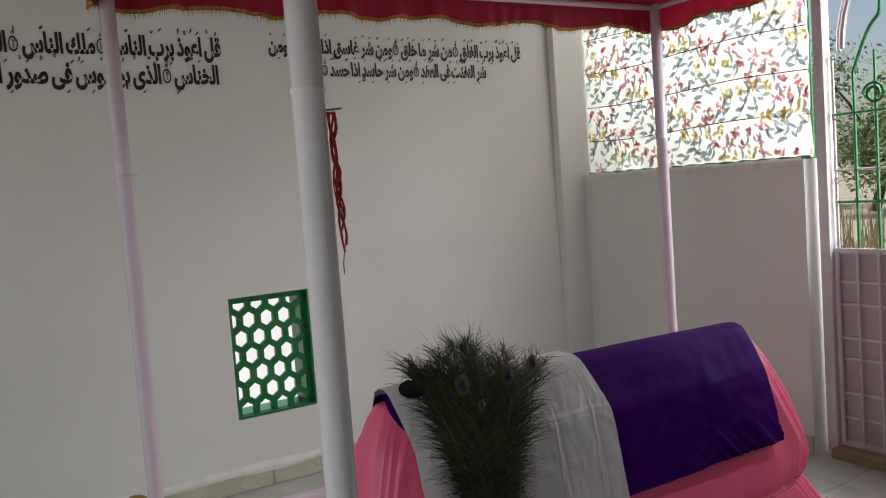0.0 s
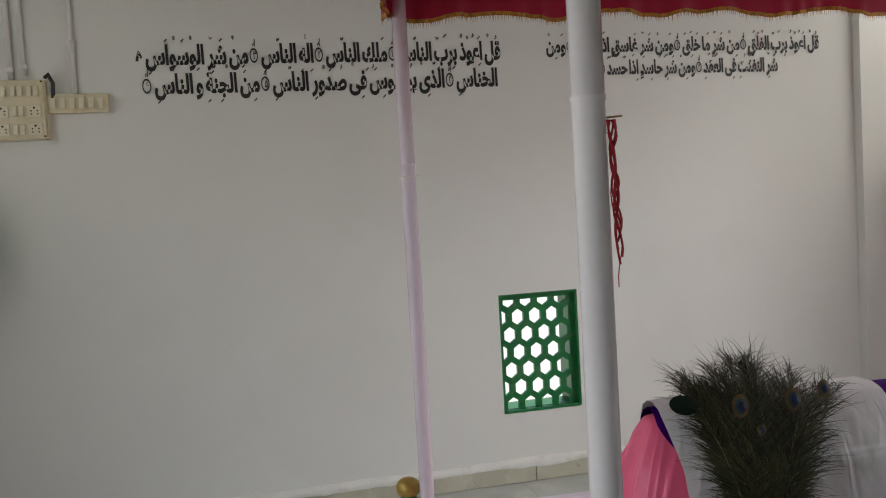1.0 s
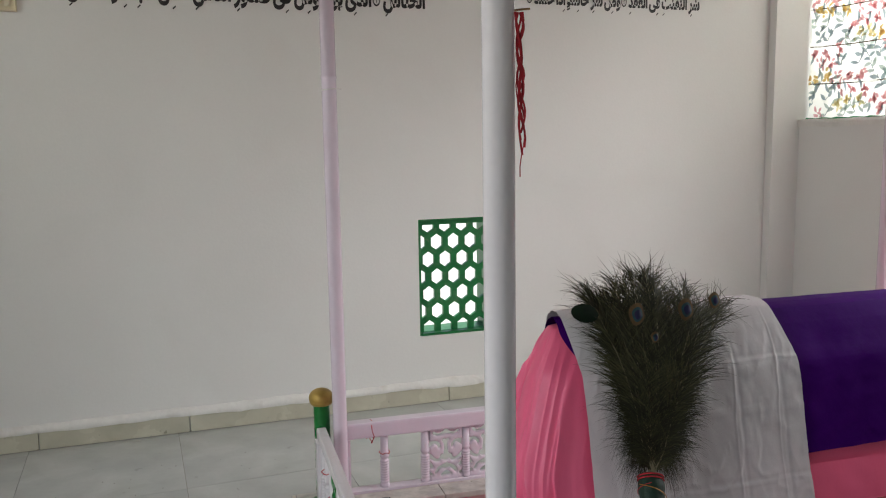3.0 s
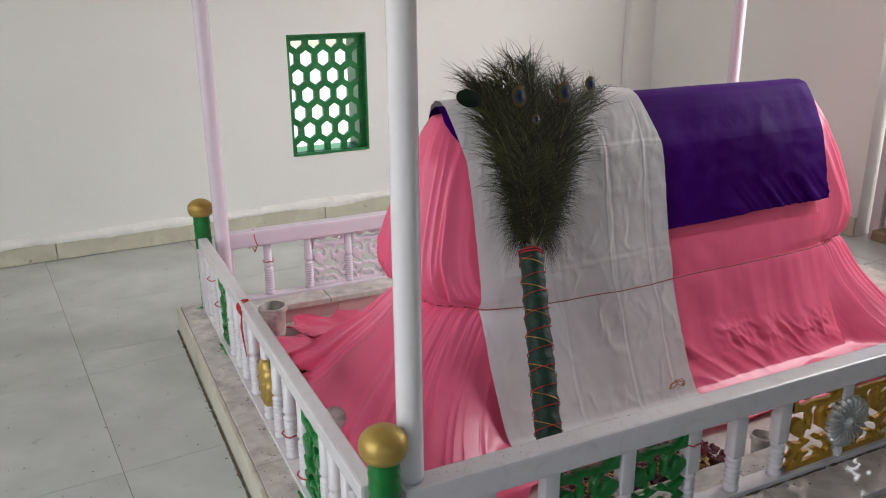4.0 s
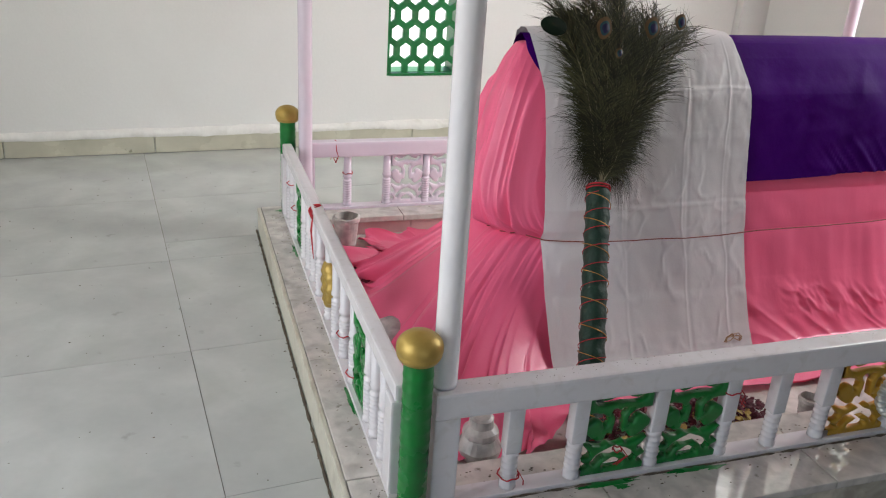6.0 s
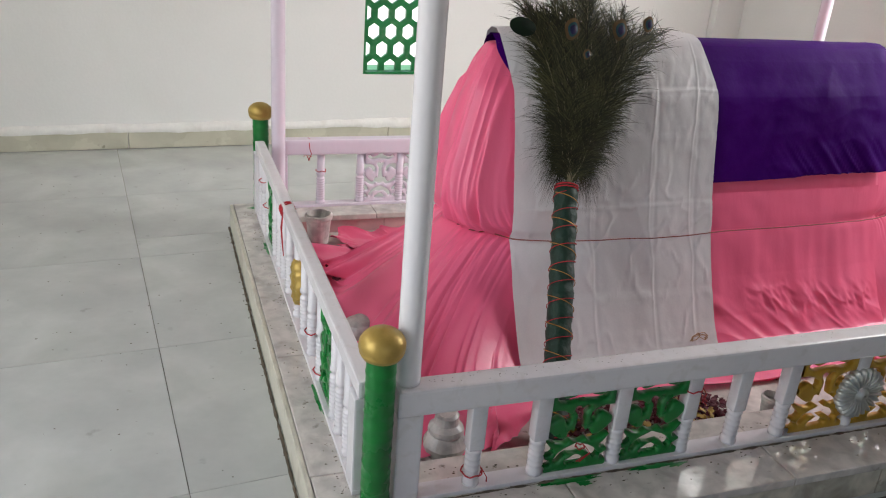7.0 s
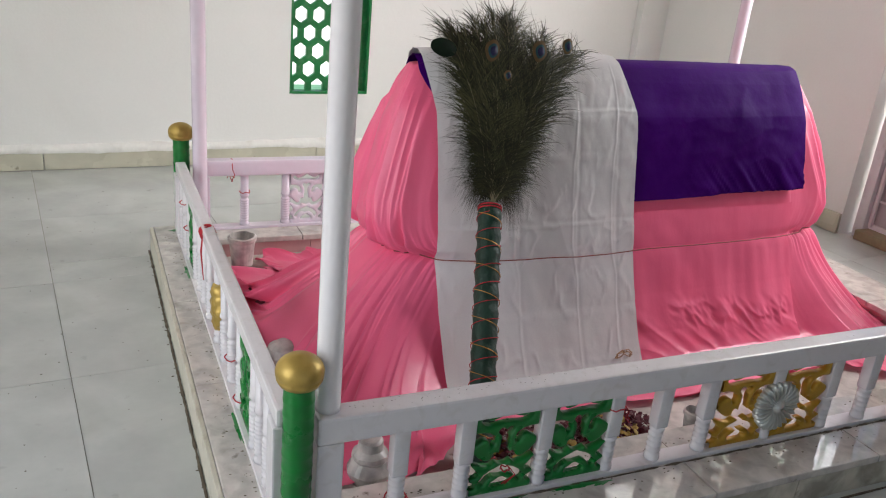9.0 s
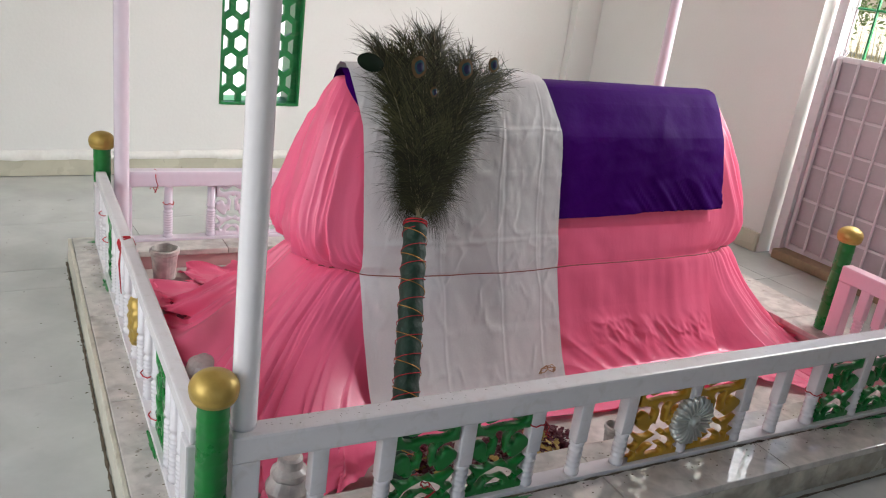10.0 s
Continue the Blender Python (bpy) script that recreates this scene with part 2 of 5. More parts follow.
PLASTIC_CLEAR = material("milky_bottle", (0.55, 0.58, 0.62), 0.2, vary=0.05)
BLUE_CAP = material("blue_cap", (0.02, 0.04, 0.30), 0.35, vary=0.1)
PETAL_RED = material("dry_rose_petal", (0.10, 0.008, 0.020), 0.7, vary=0.5, scale=40)
PETAL_YEL = material("marigold_petal", (0.45, 0.30, 0.08), 0.7, vary=0.4, scale=40)
EMBLEM = material("gold_embroidery", (0.50, 0.33, 0.18), 0.5, metal=0.3, vary=0.2)
GROUND = material("dry_ground", (0.52, 0.46, 0.34), 0.95, vary=0.3, scale=0.6, fine=8, bump=0.5, stain=(0.16, 0.18, 0.06), stain_amount=0.6, stain_scale=0.3)
LEAF = material("tree_leaf", (0.20, 0.28, 0.08), 0.6, vary=0.5, scale=1.2, fine=6)
BARK = material("tree_bark", (0.16, 0.12, 0.08), 0.9, vary=0.3, scale=9)
DRY = material("dry_grass", (0.46, 0.38, 0.20), 0.9, vary=0.4, scale=2)
PRINT_BASE = cloth("curtain_cotton", (0.82, 0.81, 0.75), (0.93, 0.92, 0.86), 0.70, 0.85, 0.1, 0.15, 14.0)
PRINT = {}
for key, rgb in (("slate", (0.38, 0.46, 0.49)), ("rose", (0.78, 0.44, 0.46)), ("yellow", (0.86, 0.78, 0.48)), ("orange", (0.84, 0.64, 0.28)), ("sage", (0.50, 0.58, 0.55))):
    PRINT[key] = cloth("print_" + key, rgb, rgb, 0.6, 0.9, 0.0, 0.1, 20.0)


# ---- helpers for shapes ----
def part(name, bm, mat, parent=None, label="", smooth=False):
    me = bpy.data.meshes.new(name)
    bm.to_mesh(me)
    bm.free()
    if smooth:
        me.polygons.foreach_set("use_smooth", [True] * len(me.polygons))
    me.materials.append(mat)
    return piece(name, me, parent, label)


def piece(name, me, parent=None, label="", at=None):
    ob = new(name, me)
    if at is not None:
        ob.matrix_basis = at
    if parent is not None:
        ob.parent = parent
    if label:
        ob["label"] = label
    return ob


def thing(name, at, label, category, group="", kind=""):
    ob = new(name)
    ob.empty_display_size = 0.05
    ob.matrix_basis = at if isinstance(at, Matrix) else Matrix.Translation(at)
    return tagged(ob, label, category, group, kind)


def box(bm, x0, x1, y0, y1, z0, z1, bevel=0.0, m=None):
    co = [(x, y, z) for x in (x0, x1) for y in (y0, y1) for z in (z0, z1)]
    vs = [bm.verts.new(c) for c in co]
    fs = [bm.faces.new([vs[i] for i in f]) for f in ((0, 1, 3, 2), (4, 6, 7, 5), (0, 4, 5, 1), (2, 3, 7, 6), (0, 2, 6, 4), (1, 5, 7, 3))]
    if bevel:
        edges = list({e for f in fs for e in f.edges})
        out = bmesh.ops.bevel(bm, geom=edges, offset=bevel, segments=2, affect="EDGES", profile=0.6)
        vs = list({v for f in out["faces"] for v in f.verts} | {v for v in vs if v.is_valid})
    if m is not None:
        bmesh.ops.transform(bm, matrix=m, verts=[v for v in vs if v.is_valid])
    return vs


def new_box(*args, **kw):
    bm = bmesh.new()
    box(bm, *args, **kw)
    return bm


def lathe(bm, profile, n=16, at=(0, 0, 0)):
    """Turn a profile of (radius, height) about z."""
    rings = []
    for r, z in profile:
        rings.append([bm.verts.new((at[0] + r * math.cos(2 * math.pi * k / n), at[1] + r * math.sin(2 * math.pi * k / n), at[2] + z)) for k in range(n)])
    for a, b in zip(rings, rings[1:]):
        for k in range(n):
            bm.faces.new((a[k], a[(k + 1) % n], b[(k + 1) % n], b[k]))
    bm.faces.new(rings[0][::-1])
    bm.faces.new(rings[-1])
    return bm


def tube(bm, pts, r, n=8, flat=1.0, normal=None):
    """Sweep a round (or flattened) section along points; r may be a list."""
    pts = [Vector(p) for p in pts]
    rs = r if isinstance(r, (list, tuple)) else [r] * len(pts)
    rings = []
    side = None
    for i, p in enumerate(pts):
        d = (pts[min(i + 1, len(pts) - 1)] - pts[max(i - 1, 0)]).normalized()
        if normal is not None:
            u = Vector(normal)
            w = d.cross(u).normalized()
        else:
            if side is None:
                side = d.orthogonal().normalized()
            w = (side - d * side.dot(d)).normalized()
            side = w
            u = d.cross(w).normalized()
        rings.append([bm.verts.new(p + w * (rs[i] * math.cos(2 * math.pi * k / n)) + u * (rs[i] * flat * math.sin(2 * math.pi * k / n))) for k in range(n)])
    for a, b in zip(rings, rings[1:]):
        for k in range(n):
            bm.faces.new((a[k], a[(k + 1) % n], b[(k + 1) % n], b[k]))
    bm.faces.new(rings[0][::-1])
    bm.faces.new(rings[-1])
    return bm


def grid(bm, rows, closed=False):
    vs = [[bm.verts.new(p) for p in row] for row in rows]
    for a, b in zip(vs, vs[1:]):
        n = len(a)
        for k in range(n if closed else n - 1):
            bm.faces.new((a[k], a[(k + 1) % n], b[(k + 1) % n], b[k]))
    return vs


def clip(poly, x0, x1, y0, y1):
    """Cut a flat convex polygon to a rectangle."""
    for axis, lim, sign in ((0, x0, 1), (0, x1, -1), (1, y0, 1), (1, y1, -1)):
        out = []
        for i, p in enumerate(poly):
            q = poly[(i + 1) % len(poly)]
            dp, dq = sign * (p[axis] - lim), sign * (q[axis] - lim)
            if dp >= 0:
                out.append(p)
            if (dp >= 0) != (dq >= 0):
                f = dp / (dp - dq)
                out.append((p[0] + f * (q[0] - p[0]), p[1] + f * (q[1] - p[1])))
        poly = out
        if len(poly) < 3:
            return []
    return poly


def prism(bm, poly, h0, h1, put):
    """Raise a flat polygon between two heights; put(u, v, h) gives the place."""
    clean = [p for i, p in enumerate(poly) if math.dist(p, poly[i - 1]) > 1e-5]
    if len(clean) < 3:
        return
    lo, hi = ([bm.verts.new(put(u, v, h)) for u, v in clean] for h in (h0, h1))
    n = len(clean)
    bm.faces.new(lo[::-1])
    bm.faces.new(hi)
    for k in range(n):
        bm.faces.new((lo[k], lo[(k + 1) % n], hi[(k + 1) % n], hi[k]))


def fbm(x, y=0.0, z=0.0):
    return noise.fractal((x, y, z), 1.0, 2.0, 3)


def smooth(a, b, v):
    t = max(0.0, min(1.0, (v - a) / (b - a)))
    return t * t * (3 - 2 * t)


# ---- the room ----
XL, YB, YF, CEILING = -1.53, 3.67, -1.4, 2.75
ROOM = Matrix.Translation((0, YB, 0)) @ Matrix.Rotation(radians(2.6), 4, "Z") @ Matrix.Translation((0, -YB, 0))  # the room stands slightly askew to the grave
RA = Matrix.Translation((3.197, 2.285, 0)) @ Matrix.Rotation(radians(3.0), 4, "Z")  # the gate wall: local y runs along it, x goes outwards


def wall_part(name, boxes, mat=WALL, label="", at=None):
    bm = bmesh.new()
    for b in boxes:
        box(bm, *b)
    ob = part(name, bm, mat)
    ob.matrix_basis = ROOM if at is None else at
    return tagged(ob, label, "wall" if "wall" in name else name.split("_")[0], kind="structure")


WX0, WX1, WZ0, WZ1 = 0.960, 1.355, 0.334, 0.900
wall_part("wall_back", [(-1.8, WX0, YB, YB + 0.2, 0, CEILING), (WX1, 3.35, YB, YB + 0.2, 0, CEILING), (WX0, WX1, YB, YB + 0.2, 0, WZ0),
                        (WX0, WX1, YB, YB + 0.2, WZ1, CEILING)], label="off-white painted plaster wall with black writing")
wall_part("pillar_east", [(2.945, 3.16, 3.615, YB - 0.001, 0, CEILING)], label="off-white painted corner pillar of the room")
wall_part("pillar_west", [(-1.50, -1.343, 3.615, YB - 0.001, 0, CEILING)], label="off-white painted corner pillar beside the switchboard")
SILL, HEAD = 1.345, 2.5
wall_part("wall_east", [(0, 0.2, 0.06, 1.75, 0, SILL), (0, 0.2, 0.06, 1.75, HEAD, CEILING), (0, 0.2, 1.5, 1.75, SILL, HEAD),
                        (0, 0.2, -1.35, 0.06, 2.45, CEILING), (0, 0.2, -3.75, -1.35, 0, CEILING)],
          label="off-white painted wall with a curtained window and a gate", at=RA)
# The low opening is unseen, cut to let the added west fill in.
wall_part("wall_west", [(XL - 0.2, XL, YF - 0.2, -0.1, 0, 2.5), (XL - 0.2, XL, 1.6, 3.87, 0, 1.3), (XL - 0.2, XL, YF - 0.2, 3.87, 2.5, CEILING), (XL - 0.2, XL, -0.1, 1.6, 2.1, 2.5), (XL - 0.2, XL, 1.6, 1.7, 1.3, 2.5),
                        (XL - 0.2, XL, 3.61, 3.87, 1.3, 2.5)], label="off-white painted wall with grey swirls under a window")
# Unseen wall behind the camera; its added opening controls light on near surfaces.
wall_part("wall_front", [(-1.8, -0.7, YF - 0.2, YF, 0, CEILING), (1.0, 3.7, YF - 0.2, YF, 0, CEILING), (-0.7, 1.0, YF - 0.2, YF, 2.1, CEILING)],
          label="unseen off-white wall, its opening sized to set the front light")
bm = new_box(-1.8, 3.75, YF - 0.4, 4.05, CEILING, CEILING + 0.15)
tagged(part("ceiling", bm, CEIL), "unseen ceiling, made dark grey to cut bounced light", "ceiling", kind="structure")

# rough painted sill under the east window
bm = bmesh.new()
pts = []
for i in range(41):
    v = 0.06 + 1.42 * i / 40
    pts.append([(x, v, SILL + z + 0.006 * fbm(v * 9, x * 20, 3)) for x, z in ((-0.012, -0.03), (-0.016, -0.008), (-0.012, 0.008), (0.1, 0.012))])
grid(bm, pts)
ob = part("window_sill", bm, PLASTER, smooth=True)
ob.matrix_basis = RA
tagged(ob, "uneven cement sill under the curtained window", "sill", kind="structure")

# ---- floor ----
bm = new_box(-1.85, 3.45, YF - 0.2, YB + 0.24, -0.12, -0.006)
floor = tagged(part("floor", bm, GROUT), "polished pale grey marble tile floor with dark joints", "floor", kind="structure")

# ---- east window: printed curtain pressed against a grill ----
window = thing("window_1", RA, "window covered with a floral printed cotton curtain", "window", kind="structure")
bm = bmesh.new()
RODS = (SILL + 0.2, SILL + 0.395, SILL + 0.59, SILL + 0.785, SILL + 0.98)


def cloth_x(v, z):
    near = min(abs(z - r) for r in RODS)
    return 0.075 - 0.012 * math.exp(-(near / 0.03) ** 2) + 0.012 * fbm(v * 4, z * 4) + 0.005 * fbm(v * 19, z * 15, 5)


rows = []
for j in range(61):
    z = SILL + 0.006 + (HEAD - SILL - 0.01) * j / 60
    rows.append([(cloth_x(0.062 + 1.43 * i / 70, z), 0.062 + 1.43 * i / 70, z + (0.010 * abs(math.sin(i * 0.45)) if j == 0 else 0)) for i in range(71)])
grid(bm, rows)
curtain = part("curtain", bm, PRINT_BASE, window, "white cotton curtain printed with flowers and leaves", smooth=True)
rng = random.Random(4)


def blade(bm, put, u, v, ang, ln, wd, bend=0.3):
    """One printed leaf or petal, a flat pointed shape."""
    pa, pb = [], []
    for k in range(6):
        f = k / 5
        w = wd * math.sin(math.pi * min(1, f * 0.94 + 0.05)) * 0.5
        a = ang + bend * f
        cx, cy = u + ln * f * math.cos(a), v + ln * f * math.sin(a)
        pa.append((cx - w * math.sin(a), cy + w * math.cos(a)))
        pb.append((cx + w * math.sin(a), cy - w * math.cos(a)))
    va, vb = ([bm.verts.new(put(*p)) for p in s] for s in (pa, pb))
    for k in range(5):
        bm.faces.new((va[k], va[k + 1], vb[k + 1], vb[k]))


def curtain_place(u, v, lift=0.003):
    u = min(max(u, 0.066), 1.488)
    v = min(max(v, SILL + 0.02), HEAD - 0.01)
    return (cloth_x(u, v) - lift, u, v)


prints = {k: bmesh.new() for k in PRINT}
cells = [(0.07 + 0.079 * i + (0.04 if j % 2 else 0), SILL + 0.03 + 0.066 * j) for i in range(18) for j in range(17)]
for n, (u, v) in enumerate(cells):
    u, v = u + rng.uniform(-0.012, 0.012), v + rng.uniform(-0.012, 0.012)
    kind = (n * 7 + n // 13) % 5
    a0 = rng.uniform(0.6, 1.6)
    if kind in (0, 3):  # loose cluster of small rose petals with one leaf
        for p in range(rng.randint(6, 9)):
            blade(prints["rose"], curtain_place, u + rng.gauss(0, 0.007), v + rng.gauss(0, 0.012), rng.uniform(0, 6.28), rng.uniform(0.024, 0.040), 0.016)
        blade(prints["slate"], curtain_place, u + 0.02, v - 0.02, a0 + 3.0, 0.06, 0.017, 0.7)
    elif kind == 1:  # pale yellow wash, deeper along the cords
        near = min(abs(v - q) for q in RODS) < 0.035
        for p in range(9):
            blade(prints["orange" if near else "yellow"], lambda a, b: curtain_place(a, b, 0.004), u + rng.gauss(0, 0.01), v + rng.gauss(0, 0.01), a0 + p * 1.25, rng.uniform(0.014, 0.036), 0.018)
    else:  # sprig of pointed leaves on a bent stem
        stem = [(u + 0.018 * math.sin(2.2 * f + n), v + 0.055 * f) for f in (0, 0.35, 0.7, 1)]
        tube(prints["slate"], [curtain_place(*q, 0.003) for q in stem], 0.0014, 4)
        for p in range(rng.randint(3, 4)):
            q = stem[p % 4]
            blade(prints["slate" if kind == 2 else "sage"], curtain_place, q[0], q[1], a0 + (1.1 if p % 2 else -0.9), rng.uniform(0.042, 0.062), rng.uniform(0.017, 0.024), rng.uniform(-0.6, 0.6))
for key, pm in prints.items():
    tagged(part("printed_leaf", pm, PRINT[key], curtain, key + " coloured printed flowers and leaves"), kind="stuff")
for z in RODS:
    bm = bmesh.new()
    tube(bm, [(0.060 + 0.004 * math.sin(i), 0.064 + 1.42 * i / 20, z + 0.012 * math.sin(i * 0.31)) for i in range(21)], 0.0025, 6)
    part("curtain_cord", bm, BARK, window, "dark cord across the curtain")
bm = bmesh.new()
tube(bm, [(0.058, 0.066 + 1.42 * i / 40, SILL + 0.010 + 0.003 * math.sin(i * 2.1)) for i in range(41)], 0.0065, 6)
part("sill_bar", bm, GRILL_GREEN, window, "green painted grill bar along the sill")
for i in range(14):
    bm = bmesh.new()
    tube(bm, [(0.11, 0.08 + 1.4 * i / 13, SILL), (0.11, 0.08 + 1.4 * i / 13, HEAD)], 0.006, 6)
    part("grill_bar", bm, GRILL_GREEN, window)

# ---- west window, hidden but for the edge of its curtain ----
west = thing("window_2", ROOM @ Matrix.Translation((XL, 0, 0)), "window covered with a floral printed cotton curtain", "window", kind="structure")
bm = bmesh.new()
rows = [[(0.012 * math.sin(i * 0.9) + 0.02 * fbm(i * 0.2, j * 0.1) - 0.03, 1.7 + 1.9 * i / 60, 1.3 + 1.2 * j / 20) for i in range(61)] for j in range(21)]
grid(bm, rows)
wc = part("curtain", bm, PRINT_BASE, west, "white cotton curtain printed with flowers", smooth=True)
bm = {"slate": bmesh.new(), "rose": bmesh.new(), "yellow": bmesh.new()}
for n in range(120):
    u, v, a0 = rng.uniform(3.0, 3.58), rng.uniform(1.34, 2.45), rng.uniform(0, 6.28)
    for p in range(5):
        blade(bm[("slate", "rose", "yellow")[n % 3]], lambda a, b: (0.0, min(a, 3.6), b), u, v, a0 + p * 1.2, 0.035, 0.015)
for key, pm in bm.items():
    tagged(part("printed_leaf", pm, PRINT[key], wc, key + " coloured printed flowers and leaves"), kind="stuff")

# ---- jali window in the back wall ----
jali = thing("window_3", ROOM, "green painted cement lattice window with hexagonal holes", "window", kind="structure")
bm = bmesh.new()
fx0, fx1, fz0, fz1 = WX0 + 0.012, WX1 - 0.012, WZ0 + 0.014, WZ1 - 0.030
put_jali = lambda u, v, h: (u, YB + 0.03 + h, v)
box(bm, WX0, fx0, YB + 0.002, YB + 0.16, WZ0, WZ1)
box(bm, fx1 - 0.026, WX1, YB + 0.03, YB + 0.16, WZ0, WZ1)
box(bm, WX1 - 0.010, WX1, YB + 0.002, YB + 0.03, WZ0, WZ1)
box(bm, fx0, fx1 - 0.026, YB + 0.03, YB + 0.16, fz1, WZ1)
box(bm, fx0, WX1 - 0.010, YB + 0.002, YB + 0.03, WZ1 - 0.008, WZ1)
box(bm, fx0, fx1 - 0.026, YB + 0.03, YB + 0.16, WZ0, fz0)
box(bm, fx0, WX1 - 0.010, YB - 0.004, YB + 0.03, WZ0, WZ0 + 0.012)
part("frame", bm, GREEN_DARK, jali)
bm = bmesh.new()
PX, PZ = 0.0866, 0.0848
for j in range(-1, 8):
    for i in range(-1, 6):
        cx = fx0 + 0.046 + PX * i - (PX / 2 if j % 2 else 0)
        cz = fz0 + 0.099 + PZ * (j - 1)
        out, inn = [], []
        for k in range(6):
            a = math.pi / 2 + k * math.pi / 3
            out.append((cx + PX / 1.732 * math.cos(a), cz + PZ / 1.5 * math.sin(a)))
            inn.append((cx + 0.66 * PX / 1.732 * math.cos(a), cz + 0.70 * PZ / 1.5 * math.sin(a)))
        for k in range(6):
            q = clip([out[k], out[(k + 1) % 6], inn[(k + 1) % 6], inn[k]], fx0, fx1 - 0.026, fz0, fz1)
            if q:
                prism(bm, q, 0.0, 0.020, put_jali)
part("lattice", bm, GREEN_DARK, jali)

# ---- gate wall: jamb post, gate with sheet panel and scroll work ----
gate = thing("door_1", RA, "closed lilac steel gate with sheet panel below green scroll bars", "gate", kind="structure")
GX = 0.105
bm = bmesh.new()
box(bm, 0.06, 0.115, -0.012, 0.036, 0.0, 2.44, bevel=0.004)
part("jamb", bm, WHITE_GLOSS, gate, "white painted steel gate post")
bm = new_box(GX, GX + 0.003, -1.30, -0.016, 0.05, 0.935)
part("sheet_panel", bm, GATE_SHADED, gate, "lilac painted steel sheet, darkened for the shadows of the bars")
for z in (0.06, 0.182, 0.294, 0.45, 0.542, 0.693, 0.792, 0.93):
    bm = bmesh.new()
    w = 0.012 if z in (0.06, 0.93) else 0.006
    box(bm, GX - 0.014, GX - 0.001, -1.30, -0.016, z - w, z + w, bevel=0.002)
    part("cross_bar", bm, GATE_BAR, gate)
for i in range(13):
    y = -0.026 - 0.0935 * i
    bm = bmesh.new()
    tube(bm, [(GX - 0.018, y, 0.06), (GX - 0.018, y, 0.93)], 0.006 if i else 0.011, 6)
    part("upright_bar", bm, GATE_BAR, gate)
for i in range(13):
    y = -0.026 - 0.0935 * i
    bm = bmesh.new()
    top = 1.62 if i % 2 else 1.78
    tube(bm, [(GX, y, 0.94), (GX, y, top)], 0.007, 6)
    part("grill_bar", bm, GRILL_GREEN if i else WHITE_GLOSS, gate)
for z in (1.145, 1.285, 1.528):
    bm = bmesh.new()
    tube(bm, [(GX, -1.28, z), (GX, -0.018, z)], 0.006, 6)
    part("grill_bar", bm, GRILL_GREEN if z != 1.285 else WHITE_GLOSS, gate)
for i in range(6):
    y0 = -0.118 - 0.187 * i
    bm = bmesh.new()
    pts = [(GX, y0, 1.62)]
    for k in range(13):
        f = k / 12
        pts.append((GX, y0 - 0.12 * f - 0.05 * math.sin(math.pi * f), 1.70 + 0.42 * f + 0.05 * math.sin(2 * math.pi * f)))
    tube(bm, pts, 0.008, 6)
    part("scroll_bar", bm, GRILL_GREEN, gate)
    bm = bmesh.new()
    tube(bm, [(GX, y0 - 0.09 + (0.05 - 0.03 * k / 20) * math.cos(k * 0.5), 1.60 + (0.05 - 0.03 * k / 20) * math.sin(k * 0.5)) for k in range(21)], 0.007, 6)
    part("scroll_bar", bm, GRILL_GREEN, gate)
for z in (0.96, 1.24, 1.52, 1.78, 2.05):
    bm = bmesh.new()
    tube(bm, [(GX, -0.018 - 0.012 + 0.012 * math.cos(k * 0.52), z + 0.012 * math.sin(k * 0.52)) for k in range(13)], 0.004, 6)
    part("ring", bm, WHITE_GLOSS, gate, "small white steel ring")
for dx in (0.0, 0.035):
    bm = bmesh.new()
    tube(bm, [(GX - dx, -0.66 + (0.60 - dx) * math.cos(a * math.pi / 24), 1.80 + (0.62 - dx) * math.sin(a * math.pi / 24)) for a in range(25)], 0.012, 6)
    part("arch", bm, WHITE_GLOSS, gate, "white painted arch of steel bar")
bm = new_box(0.02, 0.2, -1.34, -0.005, 0.0, 0.045, bevel=0.006)
ob = part("door_threshold", bm, WOOD)
ob.matrix_basis = RA
tagged(ob, "worn brown threshold under the steel gate", "threshold", kind="structure")

# ---- baseboards ----
board = thing("baseboard", ROOM, "cream marble baseboard tiles with smeared white plaster along the top", "baseboard", kind="structure")


def plaster_strip(x0, x1, y, parent):
    bm = bmesh.new()
    rows = []
    n = int((x1 - x0) / 0.02)
    for i in range(n + 1):
        x = x0 + (x1 - x0) * i / n
        lo = 0.075 + 0.010 * fbm(x * 3.1, 1, 2) + 0.003 * fbm(x * 17, 4)
        hi = 0.105 + 0.010 * fbm(x * 2.3, 7, 2) + 0.004 * fbm(x * 21, 9)
        rows.append([(x, y - 0.0215 - 0.003 * fbm(x * 11, 3), lo), (x, y - 0.024 - 0.006 * abs(fbm(x * 8, 5)), (lo + hi) / 2), (x, y - 0.018, hi - 0.004), (x, y + 0.001, hi + 0.006)])
    grid(bm, rows)
    part("plaster_smear", bm, PLASTER, parent, "rough white plaster along the tiles", smooth=True)


x = -1.343
while x < 2.94:
    e = min(x + 0.61, 2.944)
    bm = new_box(x + 0.002, e - 0.002, YB - 0.018, YB - 0.001, 0.002, 0.088, bevel=0.002)
    part("tile", bm, BASE_TILE, board)
    x = e
plaster_strip(-1.343, 2.944, YB, board)
for y0, y1 in ((0.062, 0.62), (0.622, 1.4)):
    ob = part("tile", new_box(-0.016, -0.001, y0, y1, 0.002, 0.095, bevel=0.002), BASE_TILE, board)
    ob.matrix_basis = ROOM.inverted() @ RA

# ---- marble curb round the grave ----
curb = thing("curb", (0, 0, 0), "low grey veined marble curb round the grave", "curb")
CX0, CX1, CY0, CY1, CT = 0.243, 2.665, 0.884, 2.648, 0.088


